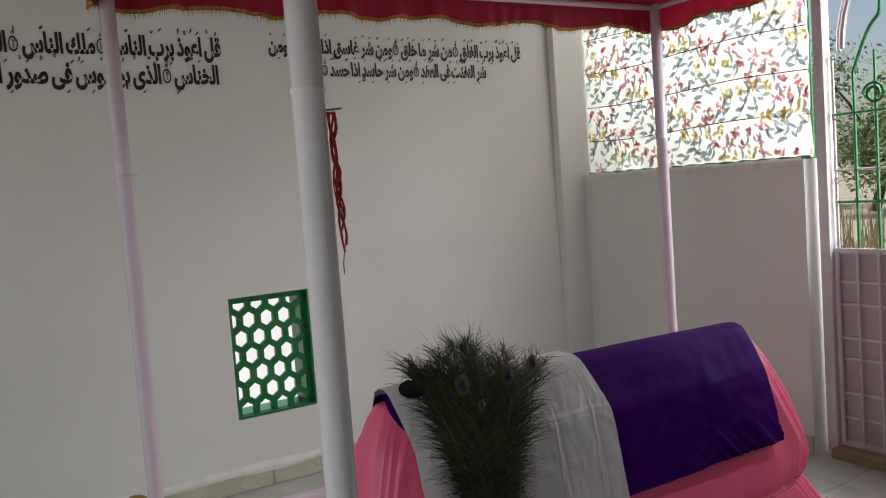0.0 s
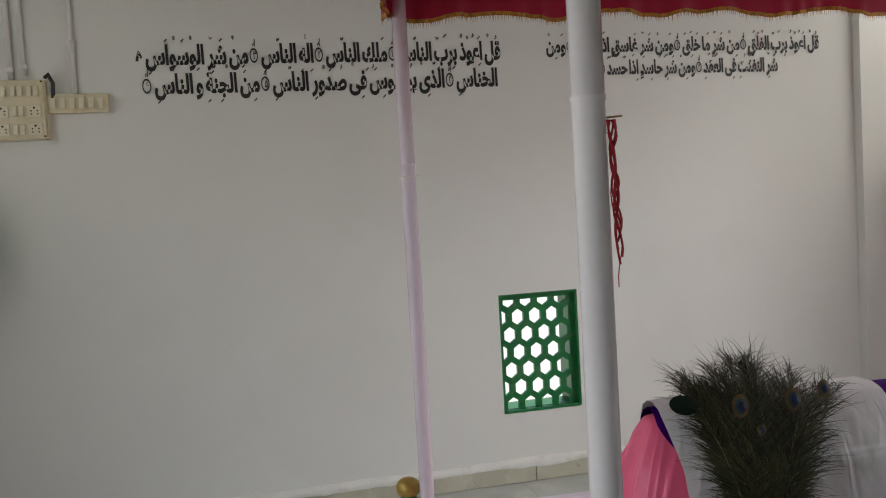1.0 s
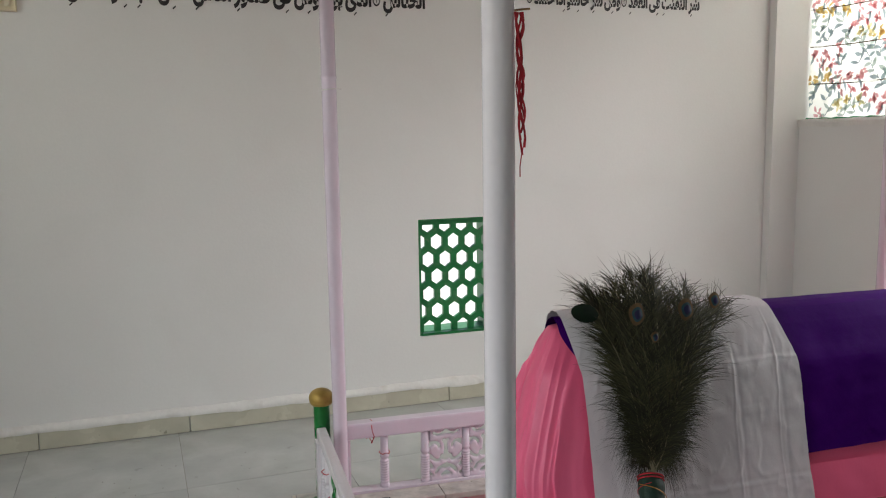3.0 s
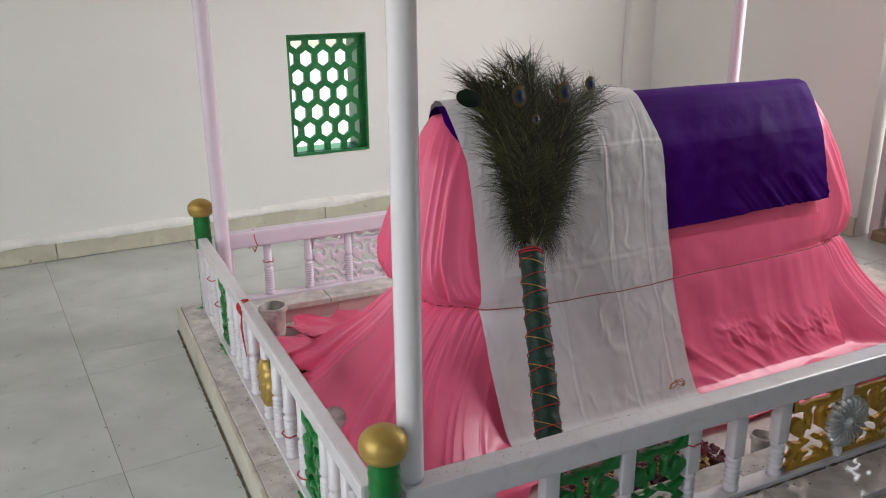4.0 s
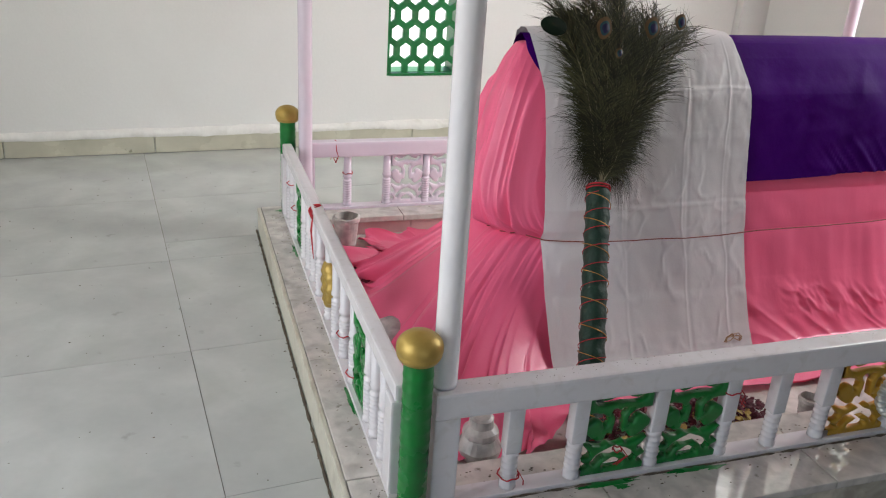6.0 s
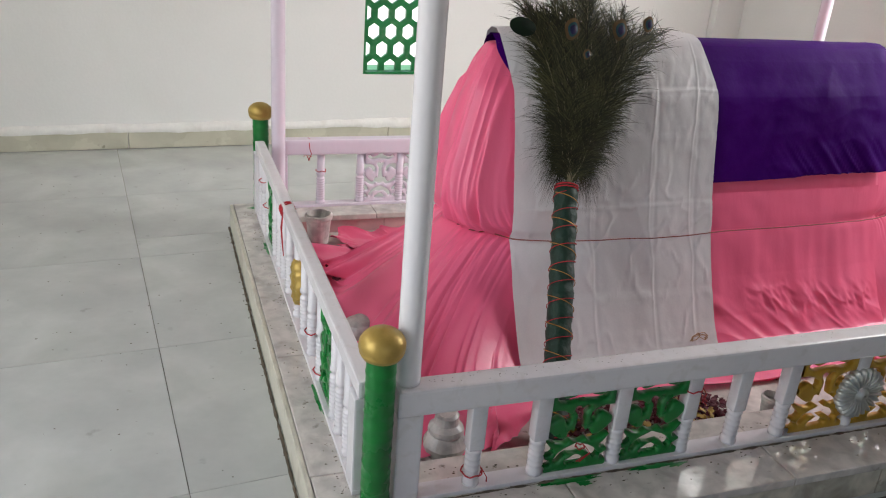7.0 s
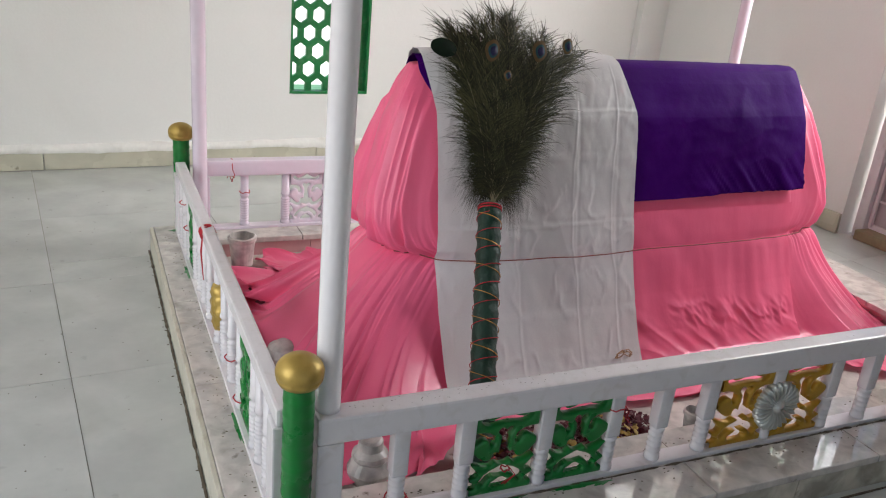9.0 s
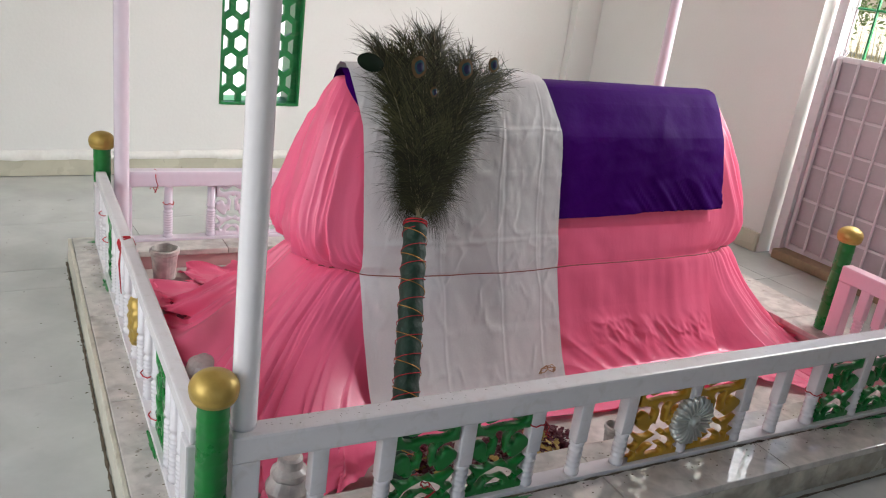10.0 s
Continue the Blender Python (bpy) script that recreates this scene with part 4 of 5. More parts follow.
def drape(theta, t):
    z, al, ar, b, p = level(t)
    c, s = math.cos(theta), math.sin(theta)
    a = al if c < 0 else ar
    x = math.copysign(abs(c) ** (2 / p), c) * a
    y = math.copysign(abs(s) ** (2 / p), s) * b
    end = smooth(0.70, 0.96, abs(x) / a)
    below = t - T_TIE
    tie = math.exp(-(below / 0.10) ** 2)
    pinch = 0.018 * end * tie * pleat(theta * 26 + 4 * fbm(theta * 1.5, 3.0), 5.0)
    if below > 0:
        y *= 1 + 0.62 * smooth(0.0, 0.30, below) * (smooth(0.59, 0.86, -x) if x < 0 else smooth(0.58, 0.82, x)) * (1 - 0.45 * smooth(0.30, 0.44, below))
        side = 0.04 + 0.96 * smooth(0.60, 0.86, abs(x))
        amp = (0.105 * smooth(-0.02, 0.35, below) + 0.014) * side
        ridge = 1 - min(1.0, abs(gather(theta + 0.10 * below, t * 0.35, 9.0, 4.0) - 0.35) * 1.5)
        fold = 1.05 * amp * (gather(theta, t * 0.4, 5.0, 2.0) - 0.4) + 0.17 * amp * gather(theta, t * 0.5, 13.0, 7.0) + 0.42 * amp * ridge * ridge
        fold += 0.010 * side * gather(theta * 3, t * 6, 1.6, 3.0)
    else:
        amp = 0.050 * end * smooth(0.0, 0.3, t) * (0.5 + 0.5 * smooth(0.9, 0.2, -below / T_TIE))
        fold = amp * (gather(theta + 0.15 * t, t, 4.4, 2.0) - 0.4) + 0.26 * amp * gather(theta, t * 0.8, 9.0, 4.0) + 0.22 * amp * gather(theta * 3, t * 5, 2.0, 9.0)
    fold += pinch
    fold += 0.006 * fbm(x * 6, y * 6, z * 5) * smooth(0.1, 0.5, t)
    r = math.hypot(x, y) + 1e-6
    lift = 0.0
    if t > 0.88:
        k = (t - 0.88) / 0.12
        lift = 0.05 * k * max(0, fbm(x * 6, y * 6, 2.0) + 0.15) + 0.012 * k * gather(theta, t * 4, 9.0, 1.0) + 0.010 * k * max(0, fbm(x * 17, y * 17, 6.0))
    return (TX + x + fold * x / r, TY + y + fold * (y / r if end > 0.02 else math.copysign(1, y)), z + lift)


def crease(v, lines, w=0.006):
    return sum(math.exp(-((v - c) / w) ** 2) for c in lines)


def front(x, t, out):
    """A place on the grave's long sides: x along it, t from -1 (foot of the near side) over the ridge at 0 to 1; out: how far off it."""
    z, al, ar, b, p = level(abs(t))
    dx = x - TX
    a = al if dx < 0 else ar
    u = min(0.999, abs(dx) / a) ** (p / 2)
    y = b * max(0.0, 1 - u * u) ** (1 / p)
    below = abs(t) - T_TIE
    wob = (0.0045 * fbm(x * 5, z * 5, 1.0) + (0.010 * fbm(x * 3.2, z * 1.2, 4.0) * smooth(0, 0.3, below) if below > 0 else 0)) * (1 if t < 0 else 0.5)
    side = -1 if t < 0 else 1
    w = 0.6 + 0.8 * fbm(x * 4, z * 4, 8.0)
    if out > 0.02:  # ironed fold lines of the white cloth
        wob += 0.0014 * w * crease(x + 0.02 * fbm(z * 3, 2), (1.06, 1.235, 1.36), 0.0032) + 0.0017 * w * crease(z + 0.01 * fbm(x * 4, 3), (0.20, 0.425, 0.60, 0.715), 0.0032)
        wob -= 0.0009 * crease(x - 0.011, (1.06, 1.235, 1.36), 0.006) + 0.0009 * crease(z - 0.011, (0.20, 0.425, 0.60, 0.715), 0.006)
        wob += 0.0010 * (1 - abs(2 * fbm(x * 9 + z * 3, z * 2.5, 3.0))) + 0.0020 * max(0, 1 - abs(5 * fbm(x * 8 - z * 5, z * 7 + x * 3, 13.0)))
    elif out > 0.012:  # drawn folds near the purple cloth's hem
        f = smooth(0.62, 0.49, z)
        wob += 0.009 * f * max(0, pleat((x + (z - 0.48) * 0.9) * 62, 3.0)) * smooth(1.55, 1.8, x) + 0.0035 * (1 - abs(2 * fbm(x * 5 - z * 4, z * 6, 6.0)))
    elif below > 0:  # soft hanging waves, and a rumpled band low on the pink panel
        mid = 0.165 + 0.035 * math.sin(x * 5.5 + 0.6) + 0.02 * fbm(x * 7, 3.0)
        g = math.exp(-((z - mid) / 0.030) ** 2) * smooth(1.52, 1.64, x) * smooth(2.06, 1.98, x)
        wob += 0.0085 * g * (1 - abs(2.4 * fbm(x * 15 + z * 10, z * 11, 9.0)))
        wob += 0.0070 * fbm(x * 7, z * 0.8, 5.0) * smooth(0, 0.1, below) * smooth(0.02, 0.2, z)
        wob += 0.005 * smooth(mid, mid - 0.05, z) * (1 - abs(2.0 * fbm(x * 8 + z * 8, z * 6, 19.0)))
    up = smooth(0.22, 0.0, abs(t))
    return (x, TY + side * (y + (out + wob) * (1 - 0.8 * up)), z + (out + 0.3 * wob) * up + (0.002 if below < 0 else 0))


grave = thing("draped_grave", (0, 0, 0), "grave draped in pink satin under white and purple cloths", "grave")
bm = bmesh.new()
NT = 640
rows = [[drape(2 * math.pi * k / NT, t) for k in range(NT)] for t in [j / 90 for j in range(91)]]
vs = grid(bm, rows, closed=True)
bm.faces.new(vs[0][::-1])
part("pink_cloth", bm, PINK, grave, "pink satin cloth gathered at the ends by a cord", smooth=True)


def sheet(name, x0, x1, t0, t1, out, mat, label, skew=(0.0, 0.0), hem=0.0, taper=0.0, lean=0.0, nx=150, nt=300):
    bm = bmesh.new()
    rows = []
    for j in range(nt + 1):
        t = t0 + (t1 - t0) * j / nt
        sk = max(0.0, abs(t) - T_TIE)
        row = []
        for i in range(nx + 1):
            f = i / nx
            x = x0 + (x1 - x0) * f
            x += sk * (skew[0] + (skew[1] - skew[0]) * f)
            x += taper * (1 - f) ** 3 * smooth(0.10, 0.34, abs(t))
            x -= lean * (f + 0.7 * (1 - f)) * smooth(0.27, 0.03, abs(t)) * (1 if t < 0 else 1.3)
            e = hem * math.sin(f * 9) if j == 0 else 0
            row.append(front(x, t + e, out))
        rows.append(row)
    grid(bm, rows)
    ob = part(name, bm, mat, grave, label, smooth=True)
    return ob


T_PURPLE = 6.0 / (NL - 1)
sheet("purple_cloth", TX - 0.655, TX + 0.612, -T_PURPLE, T_PURPLE, 0.016, PURPLE, "dark purple satin cloth over the ridge", hem=0.006, taper=0.085)
sheet("white_cloth", TX - 0.63, TX - 0.046, -0.925, 0.8, 0.031, WHITE, "white cotton cloth with fold creases", skew=(-0.02, 0.0), lean=0.026, nx=260)
# sewn pink panel of the near side and its pieces
sheet("pink_panel", TX - 0.06, TX + 0.575, -0.985, -T_TIE + 0.16, 0.009, PINK, "smooth pink satin panel along the side", skew=(0.0, 0.02))
# cord round the cloth
bm = bmesh.new()
pts = []
for k in range(161):
    th = 2 * math.pi * k / 160
    q = Vector(drape(th, T_TIE))
    o = (q - Vector((TX, TY, q.z))).normalized()
    if abs(q.x - TX) < 0.64 and q.y < TY:
        q = Vector(front(q.x, -T_TIE, 0.043 if q.x < TX - 0.03 else 0.024))
    pts.append(q + o * 0.004 + Vector((0, 0, 0.003)))
tube(bm, pts, 0.0015, 5)
part("cord", bm, CORD, grave, "thin dark red cord tied round the cloth")
# embroidered emblem at the white cloth's hem, as plain shapes
bm = bmesh.new()
c = Vector(front(TX - 0.105, -0.83, 0.036))
tube(bm, [c + Vector((0.024 * math.sin(a * 0.37) + 0.006 * math.cos(a * 1.9), -0.003, 0.010 * math.sin(a * 0.83) + 0.005 * math.cos(a * 1.3))) for a in range(34)], 0.0013, 5)
part("embroidery", bm, EMBLEM, grave, "small gold thread embroidery")

# ---- peacock feather fan leaning on the grave ----
fan = thing("feather_fan", (0.798, 1.168, 0.022), "peacock feather fan with green wrapped handle leaning on the grave", "feather fan")
FB, FT = Vector((0.798, 1.168, 0.026)), Vector((0.950, 1.550, 0.508))
ax = (FT - FB).normalized()
FI = fan.matrix_basis.inverted()


def fan_part(name, bm, mat, label="", smooth=False, parent=None):
    bmesh.ops.transform(bm, matrix=FI, verts=bm.verts)
    return part(name, bm, mat, parent or fan, label, smooth)


bm = bmesh.new()
pts = [FB + (FT - FB) * (k / 60) for k in range(61)]
tube(bm, pts, [0.0315 + 0.0015 * math.sin(k * 1.35) + 0.002 * fbm(k * 0.7, 2) - 0.0025 * (k / 60) for k in range(61)], 16)
fan_part("handle", bm, GREEN_WRAP, "handle wrapped in dark green cloth", True)
side = ax.cross(Vector((0, 1, 0))).normalized()
nrm = ax.cross(side).normalized()
for w in range(2):
    bm = bmesh.new()
    pts = []
    for k in range(181):
        f = 0.03 + 0.93 * k / 180
        a = (1 if w else -1) * (k / 180) * 2 * math.pi * (9 + 4 * w) + w
        r = 0.0338 - 0.0025 * f
        pts.append(FB + (FT - FB) * f + (side * math.cos(a) + nrm * math.sin(a)) * r)
    tube(bm, pts, 0.0011, 4)
    fan_part("winding_thread", bm, RED_THREAD if w else FRINGE, "thin thread wound round the handle")
bm = bmesh.new()
for q in range(2):
    c = FT - ax * (0.004 + 0.007 * q)
    tube(bm, [c + (side * math.cos(k * 0.524) + nrm * math.sin(k * 0.524)) * 0.0295 for k in range(13)], 0.0020, 5)
fan_part("binding", bm, RED_THREAD, "red thread binding at the feathers' base")

frng = random.Random(11)
up = (Vector((1.034, 1.665, 0.90)) - FT).normalized()
fs = Vector((1, 0, 0)) - up * up.x
fs.normalize()
fo = up.cross(fs)
fo = fo if fo.y < 0 else -fo


def feather(k, n):
    """One feather: a bent shaft with many loose hair-like barbs that fall in tufts."""
    f = (k + 0.5) / n * 2 - 1
    short = frng.random() < 0.34
    ln = (0.456 - 0.020 * abs(f) ** 2) * (frng.uniform(0.36, 0.66) if short else 1.0 - 0.26 * frng.random() ** 2.0)
    lay = frng.uniform(-0.004, 0.034)
    sway = frng.uniform(-0.03, 0.03)
    spread = 0.250 * f if f > 0 else 0.200 * f
    power = 2.0 if f > 0 else 1.45
    shaft = []
    for i in range(15):
        q = i / 14 * ln / 0.487
        out = f * 0.024 * smooth(0.0, 0.14, q) + spread * q ** power * (1.25 if short else 1.0) + sway * q * q
        shaft.append(FT + up * (0.487 * q) + fs * out + fo * (0.006 + lay * (0.3 + q)) + Vector((0, 0.10 * q ** 3, -(0.03 if f > 0 else 0.07) * f * f * q ** 3)))
    bm = bmesh.new()
    tube(bm, shaft, [0.0017 - 0.0011 * i / 14 for i in range(15)], 4)
    ob = fan_part("feather", bm, RACHIS, "pale shaft of a peacock feather")
    bm = bmesh.new()
    nb = 54 if short else 92
    tuft = [(0.0, 0.0, 1.0)]
    for i in range(nb):
        q = 0.06 + 0.94 * i / nb
        fi = q * 14
        a = int(min(fi, 13))
        base = shaft[a].lerp(shaft[a + 1], fi - a)
        if i % 7 == 0:
            tuft = [(frng.uniform(-0.30, 0.30), frng.uniform(-0.05, 0.02), frng.uniform(0.75, 1.25)) for s in (-1, 1)]
        for s in (-1, 1):
            turn, sag, grow = tuft[0 if s < 0 else 1]
            bl = (0.080 + 0.030 * math.sin(q * 3.0)) * grow * frng.uniform(0.75, 1.15) * (0.75 if q > 0.92 else 1)
            open_ = 0.62 - 0.20 * q + turn + frng.uniform(-0.12, 0.12)
            d = (shaft[a + 1] - shaft[a]).normalized()
            bd = (d * math.cos(open_) + fs * (s * math.sin(open_)) + fo * frng.uniform(-0.30, 0.28)).normalized()
            low = max(0.0, 0.5 - q * ln / 0.487) / 0.5
            curl = fs * (s * frng.uniform(-0.020, 0.040)) + Vector((0, -0.004, sag + frng.uniform(-0.035, 0.002) - 0.105 * low * frng.uniform(0.3, 1.0)))
            spots = [base + bd * (bl * g) + curl * (g * g * g) + fs * (0.003 * math.sin(g * 6 + i)) for g in (0.0, 0.34, 0.62, 0.84)]
            w = bd.cross(fo).normalized() * 0.0010
            va = [bm.verts.new(c - w * (1 - 0.2 * n)) for n, c in enumerate(spots)]
            vb = [bm.verts.new(c + w * (1 - 0.2 * n)) for n, c in enumerate(spots)]
            tip = bm.verts.new(base + bd * bl + curl)
            bm.faces.new((va[0], vb[0], vb[1], va[1]))
            bm.faces.new((va[1], vb[1], vb[2], va[2]))
            bm.faces.new((va[2], vb[2], vb[3], va[3]))
            bm.faces.new((va[3], vb[3], tip))
    tagged(fan_part("barb_fringe", bm, BARB, "dark bronze-green loose barbs", parent=ob), kind="stuff")
    return shaft


N_F = 86
for k in range(N_F):
    feather(k, N_F)


def eye(center, size):
    c = Vector(center)
    for name, mat, s, off in (("eye_rim", EYE_BROWN, 1.0, 0.0), ("eye_ring", EYE_TEAL, 0.66, 0.003), ("eye_core", EYE_BLUE, 0.44, 0.006)):
        bm = bmesh.new()
        mid = bm.verts.new(c + Vector((0, -off - 0.004, -0.1 * size * s)))
        ring = []
        for k in range(24):
            a = 2 * math.pi * k / 24
            r = size * s * (1 + 0.05 * math.sin(k * 5.3))
            ring.append(bm.verts.new(c + (fs * math.cos(a) * 0.82 + up * math.sin(a) * 1.05) * r + Vector((0, -off, 0))))
        for k in range(24):
            bm.faces.new((mid, ring[k], ring[(k + 1) % 24]))
        fan_part(name, bm, mat, "iridescent eye of a peacock feather", True)


def folded_eye(center, size):
    """An eye seen from its plain back: a thin dark green oval."""
    bm = bmesh.new()
    c = Vector(center)
    rings = [[c + (fs * math.cos(2 * math.pi * k / 24) * 1.15 + up * math.sin(2 * math.pi * k / 24) * 0.72) * size * g + Vector((0, -0.006 * (1 - g * g), 0)) for k in range(24)] for g in (0.002, 0.4, 0.75, 1.0)]
    grid(bm, rings, closed=True)
    fan_part("folded_eye", bm, EYE_BACK, "dark green back of a feather eye", True)


folded_eye((0.836, 1.660, 0.872), 0.030)
eye((0.921, 1.572, 0.882), 0.024)
eye((1.046, 1.572, 0.884), 0.024)
eye((0.967, 1.570, 0.826), 0.012)
eye((1.132, 1.590, 0.896), 0.018)


# ---- marble pots, petals and threads inside the railing ----
def pot(at, s, kind):
    p = thing("marble_pot", at, "small grey marble flower pot beside the draped grave", "flower pot", "marble pots round the grave")
    bm = bmesh.new()
    if kind == 2:
        prof = [(0.040, 0), (0.050, 0.015), (0.049, 0.040), (0.042, 0.058), (0.028, 0.068), (0.008, 0.072)]
    elif kind:
        prof = [(0.030, 0), (0.042, 0.012), (0.046, 0.035), (0.038, 0.05), (0.034, 0.056), (0.038, 0.062), (0.036, 0.072), (0.026, 0.082), (0.024, 0.10), (0.018, 0.104)]
    else:
        prof = [(0.030, 0), (0.032, 0.03), (0.036, 0.07), (0.040, 0.075), (0.040, 0.085), (0.034, 0.088), (0.030, 0.06)]
    lathe(bm, [(r * s, z * s) for r, z in prof], 24)
    for v in bm.verts:
        v.co += Vector((1, 1, 1)) * 0.0022 * noise.noise(v.co * 40)
    part("vessel", bm, POT, p)


pot((0.548, 1.195, 0.03), 1.05, 1)
pot((1.385, 1.165, 0.022), 0.72, 0)
pot((0.495, 2.37, 0.045), 1.15, 0)
pot((0.488, 1.725, 0.022), 1.0, 2)


def petals(x, y, z, n, spread, mat, label, high=0.03):
    bm = bmesh.new()
    for k in range(n):
        a, r = frng.uniform(0, 6.28), spread * math.sqrt(frng.random())
        c = Vector((x + r * math.cos(a) * 1.5, y + r * math.sin(a), z + frng.uniform(0.003, high) * (1 - r / spread * 0.8)))
        m = Matrix.Translation(c) @ Euler((frng.uniform(-0.8, 0.8), frng.uniform(-0.8, 0.8), a)).to_matrix().to_4x4()
        s = frng.uniform(0.006, 0.011)
        vs = [bm.verts.new(m @ Vector((s * math.cos(t * 1.047), s * 0.75 * math.sin(t * 1.047), 0.002 * (t % 2)))) for t in range(6)]
        bm.faces.new(vs)
    ob = part("petal_heap", bm, mat)
    tagged(ob, label, "petals", kind="stuff")


petals(1.17, 1.205, 0.022, 760, 0.092, PETAL_RED, "heap of dried dark red rose petals on the marble bed", 0.088)
petals(1.15, 1.180, 0.055, 80, 0.05, PETAL_YEL, "wilted yellow marigold petals on the heap", 0.05)
petals(0.93, 1.205, 0.022, 460, 0.09, PETAL_RED, "heap of dried dark red rose petals on the marble bed", 0.05)
petals(0.95, 1.18, 0.03, 70, 0.08, PETAL_YEL, "wilted yellow marigold petals on the heap", 0.05)
for x, y in ((0.50, 2.15), (0.51, 2.05), (0.49, 1.9), (0.55, 2.0)):
    petals(x, y, 0.05, 5, 0.02, PETAL_RED, "few dark rose petals on the pink cloth", 0.012)


def thread_knot(pts, label, r=0.0016, tails=2):
    """A sacred thread tied round something, with loose ends."""
    bm = bmesh.new()
    tube(bm, pts, r, 5)
    e = Vector(pts[-1])
    for k in range(tails):
        tube(bm, [e, e + Vector((frng.uniform(-0.015, 0.015), -0.004, -0.018)), e + Vector((frng.uniform(-0.02, 0.02), -0.003, -frng.uniform(0.03, 0.05)))], r * 0.8, 4)
    tagged(part("tied_thread", bm, RED_THREAD), label, "thread", "threads tied to the railing")


def ring_pts(c, r, axis="z", n=14):
    c = Vector(c)
    if axis == "z":
        return [c + Vector((r * math.cos(k * 6.6 / n), r * math.sin(k * 6.6 / n), 0.003 * math.sin(k * 2.0))) for k in range(n)]
    return [c + Vector((0.004 * math.sin(k * 2.0), r * math.cos(k * 6.6 / n), 1.1 * r * math.sin(k * 6.6 / n))) for k in range(n)]


thread_knot(ring_pts((0.538, 1.02, 0.125), 0.021), "red sacred thread tied round a baluster")
thread_knot(ring_pts((1.013, 1.02, 0.25), 0.021), "red sacred thread tied round a baluster", tails=4)
thread_knot(ring_pts((1.904, 1.02, 0.19), 0.021), "red sacred thread tied round a baluster", tails=3)
thread_knot(ring_pts((0.33, 1.56, 0.16), 0.022), "red sacred thread tied round a baluster", tails=3)
thread_knot(ring_pts((0.33, 1.445, 0.12), 0.022), "red sacred thread tied round a baluster", tails=3)
thread_knot(ring_pts((0.33, 2.42, 0.25), 0.024), "red sacred thread tied round a baluster", tails=3)
thread_knot(ring_pts((0.33, 2.32, 0.2), 0.024), "red sacred thread tied round a baluster", tails=3)
thread_knot(ring_pts((0.50, 2.60, 0.298), 0.036, "x"), "brown thread tied round the lilac rail", tails=2)
thread_knot(ring_pts((0.544, 2.60, 0.22), 0.018), "brown thread tied round a lilac baluster", tails=1)
thread_knot(ring_pts((0.765, 1.012, 0.15), 0.009), "red thread tied to the green panel", tails=2)
bm = bmesh.new()
for q in range(5):
    tube(bm, [Vector((0.33, 1.955 + 0.006 * q, 0.316)) + Vector((0.019 * math.cos(k * 0.5 + q), 0.008 * math.sin(k * 0.9 + q), 0.022 * math.sin(k * 0.5 + q))) for k in range(13)], 0.003, 5)
for q in range(4):
    tube(bm, [(0.312, 1.93, 0.325), (0.306, 1.93 - 0.006 * q, 0.28), (0.308, 1.92 - 0.008 * q, 0.24 - 0.01 * q)], 0.0014, 5)
tagged(part("tied_thread", bm, RED_THREAD), "thick bundle of red sacred threads on the rail", "thread", "threads tied to the railing")
# long strands hanging from a nail on the front pole
strand = thing("hanging_threads", (0.429, 1.016, 1.444), "bundle of red threads hanging from a nail in the pole", "thread")
for q in range(7):
    bm = bmesh.new()
    ln = (0.12, 0.17, 0.19, 0.14, 0.18, 0.16, 0.22)[q]
    pts = [(-0.002 + 0.004 * math.sin(k * 0.7 + q) + 0.0015 * q * k / 16 - 0.001 * q, 0.003 * math.cos(k * 0.9 + q * 2), -ln * k / 16) for k in range(17)]
    tube(bm, pts, 0.0016 if q < 6 else 0.0008, 5)
    part("strand", bm, RED_THREAD, strand)
bm = bmesh.new()
tube(bm, [(-0.014, 0.010, 0.003), (0.010, -0.004, 0.004)], 0.0014, 6)
part("nail", bm, BRASS, strand, "small rusty nail")
bm = bmesh.new()
tube(bm, [Vector((0.392, 2.575, 1.428)) + Vector((0.026 * math.cos(k * 0.5), 0.026 * math.sin(k * 0.5), 0.001 * k)) for k in range(14)] + [(0.416, 2.565, 1.44), (0.429, 2.56, 1.438)], 0.002, 5)
tagged(part("wire_tie", bm, PVC), "thin wire twisted round the lilac pole", "wire")

# ---- writing on the back wall ----
FORMS = {"ا": 0xFE8D, "ب": 0xFE8F, "ة": 0xFE93, "ت": 0xFE95, "ث": 0xFE99, "ج": 0xFE9D, "ح": 0xFEA1, "خ": 0xFEA5, "د": 0xFEA9, "ذ": 0xFEAB,
         "ر": 0xFEAD, "س": 0xFEB1, "ش": 0xFEB5, "ص": 0xFEB9, "ع": 0xFEC9, "غ": 0xFECD, "ف": 0xFED1, "ق": 0xFED5, "ك": 0xFED9, "ل": 0xFEDD,
         "م": 0xFEE1, "ن": 0xFEE5, "ه": 0xFEE9, "و": 0xFEED, "ى": 0xFEEF, "ي": 0xFEF1}
ENDS = "اةدذروى"
MARKS = {"\u064e": "fatha", "\u0650": "kasra", "\u064f": "damma", "\u0652": "sukun", "\u0651": "shadda", "\u0670": "alif"}


def shape_word(word):
    """Joined letter forms from right to left, and the marks with their letters."""
    letters, marks = [], []
    for ch in word:
        if ch in MARKS:
            marks.append((len(letters) - 1, MARKS[ch]))
        else:
            letters.append(ch)
    out = []
    for i, ch in enumerate(letters):
        if ch not in FORMS:
            out.append(ch)
            continue
        before = i > 0 and letters[i - 1] in FORMS and letters[i - 1] not in ENDS
        after = i + 1 < len(letters) and letters[i + 1] in FORMS and ch not in ENDS
        out.append(chr(FORMS[ch] + (3 if before and after else 2 if after else 1 if before else 0)))
    return "".join(reversed(out)), marks, len(letters)


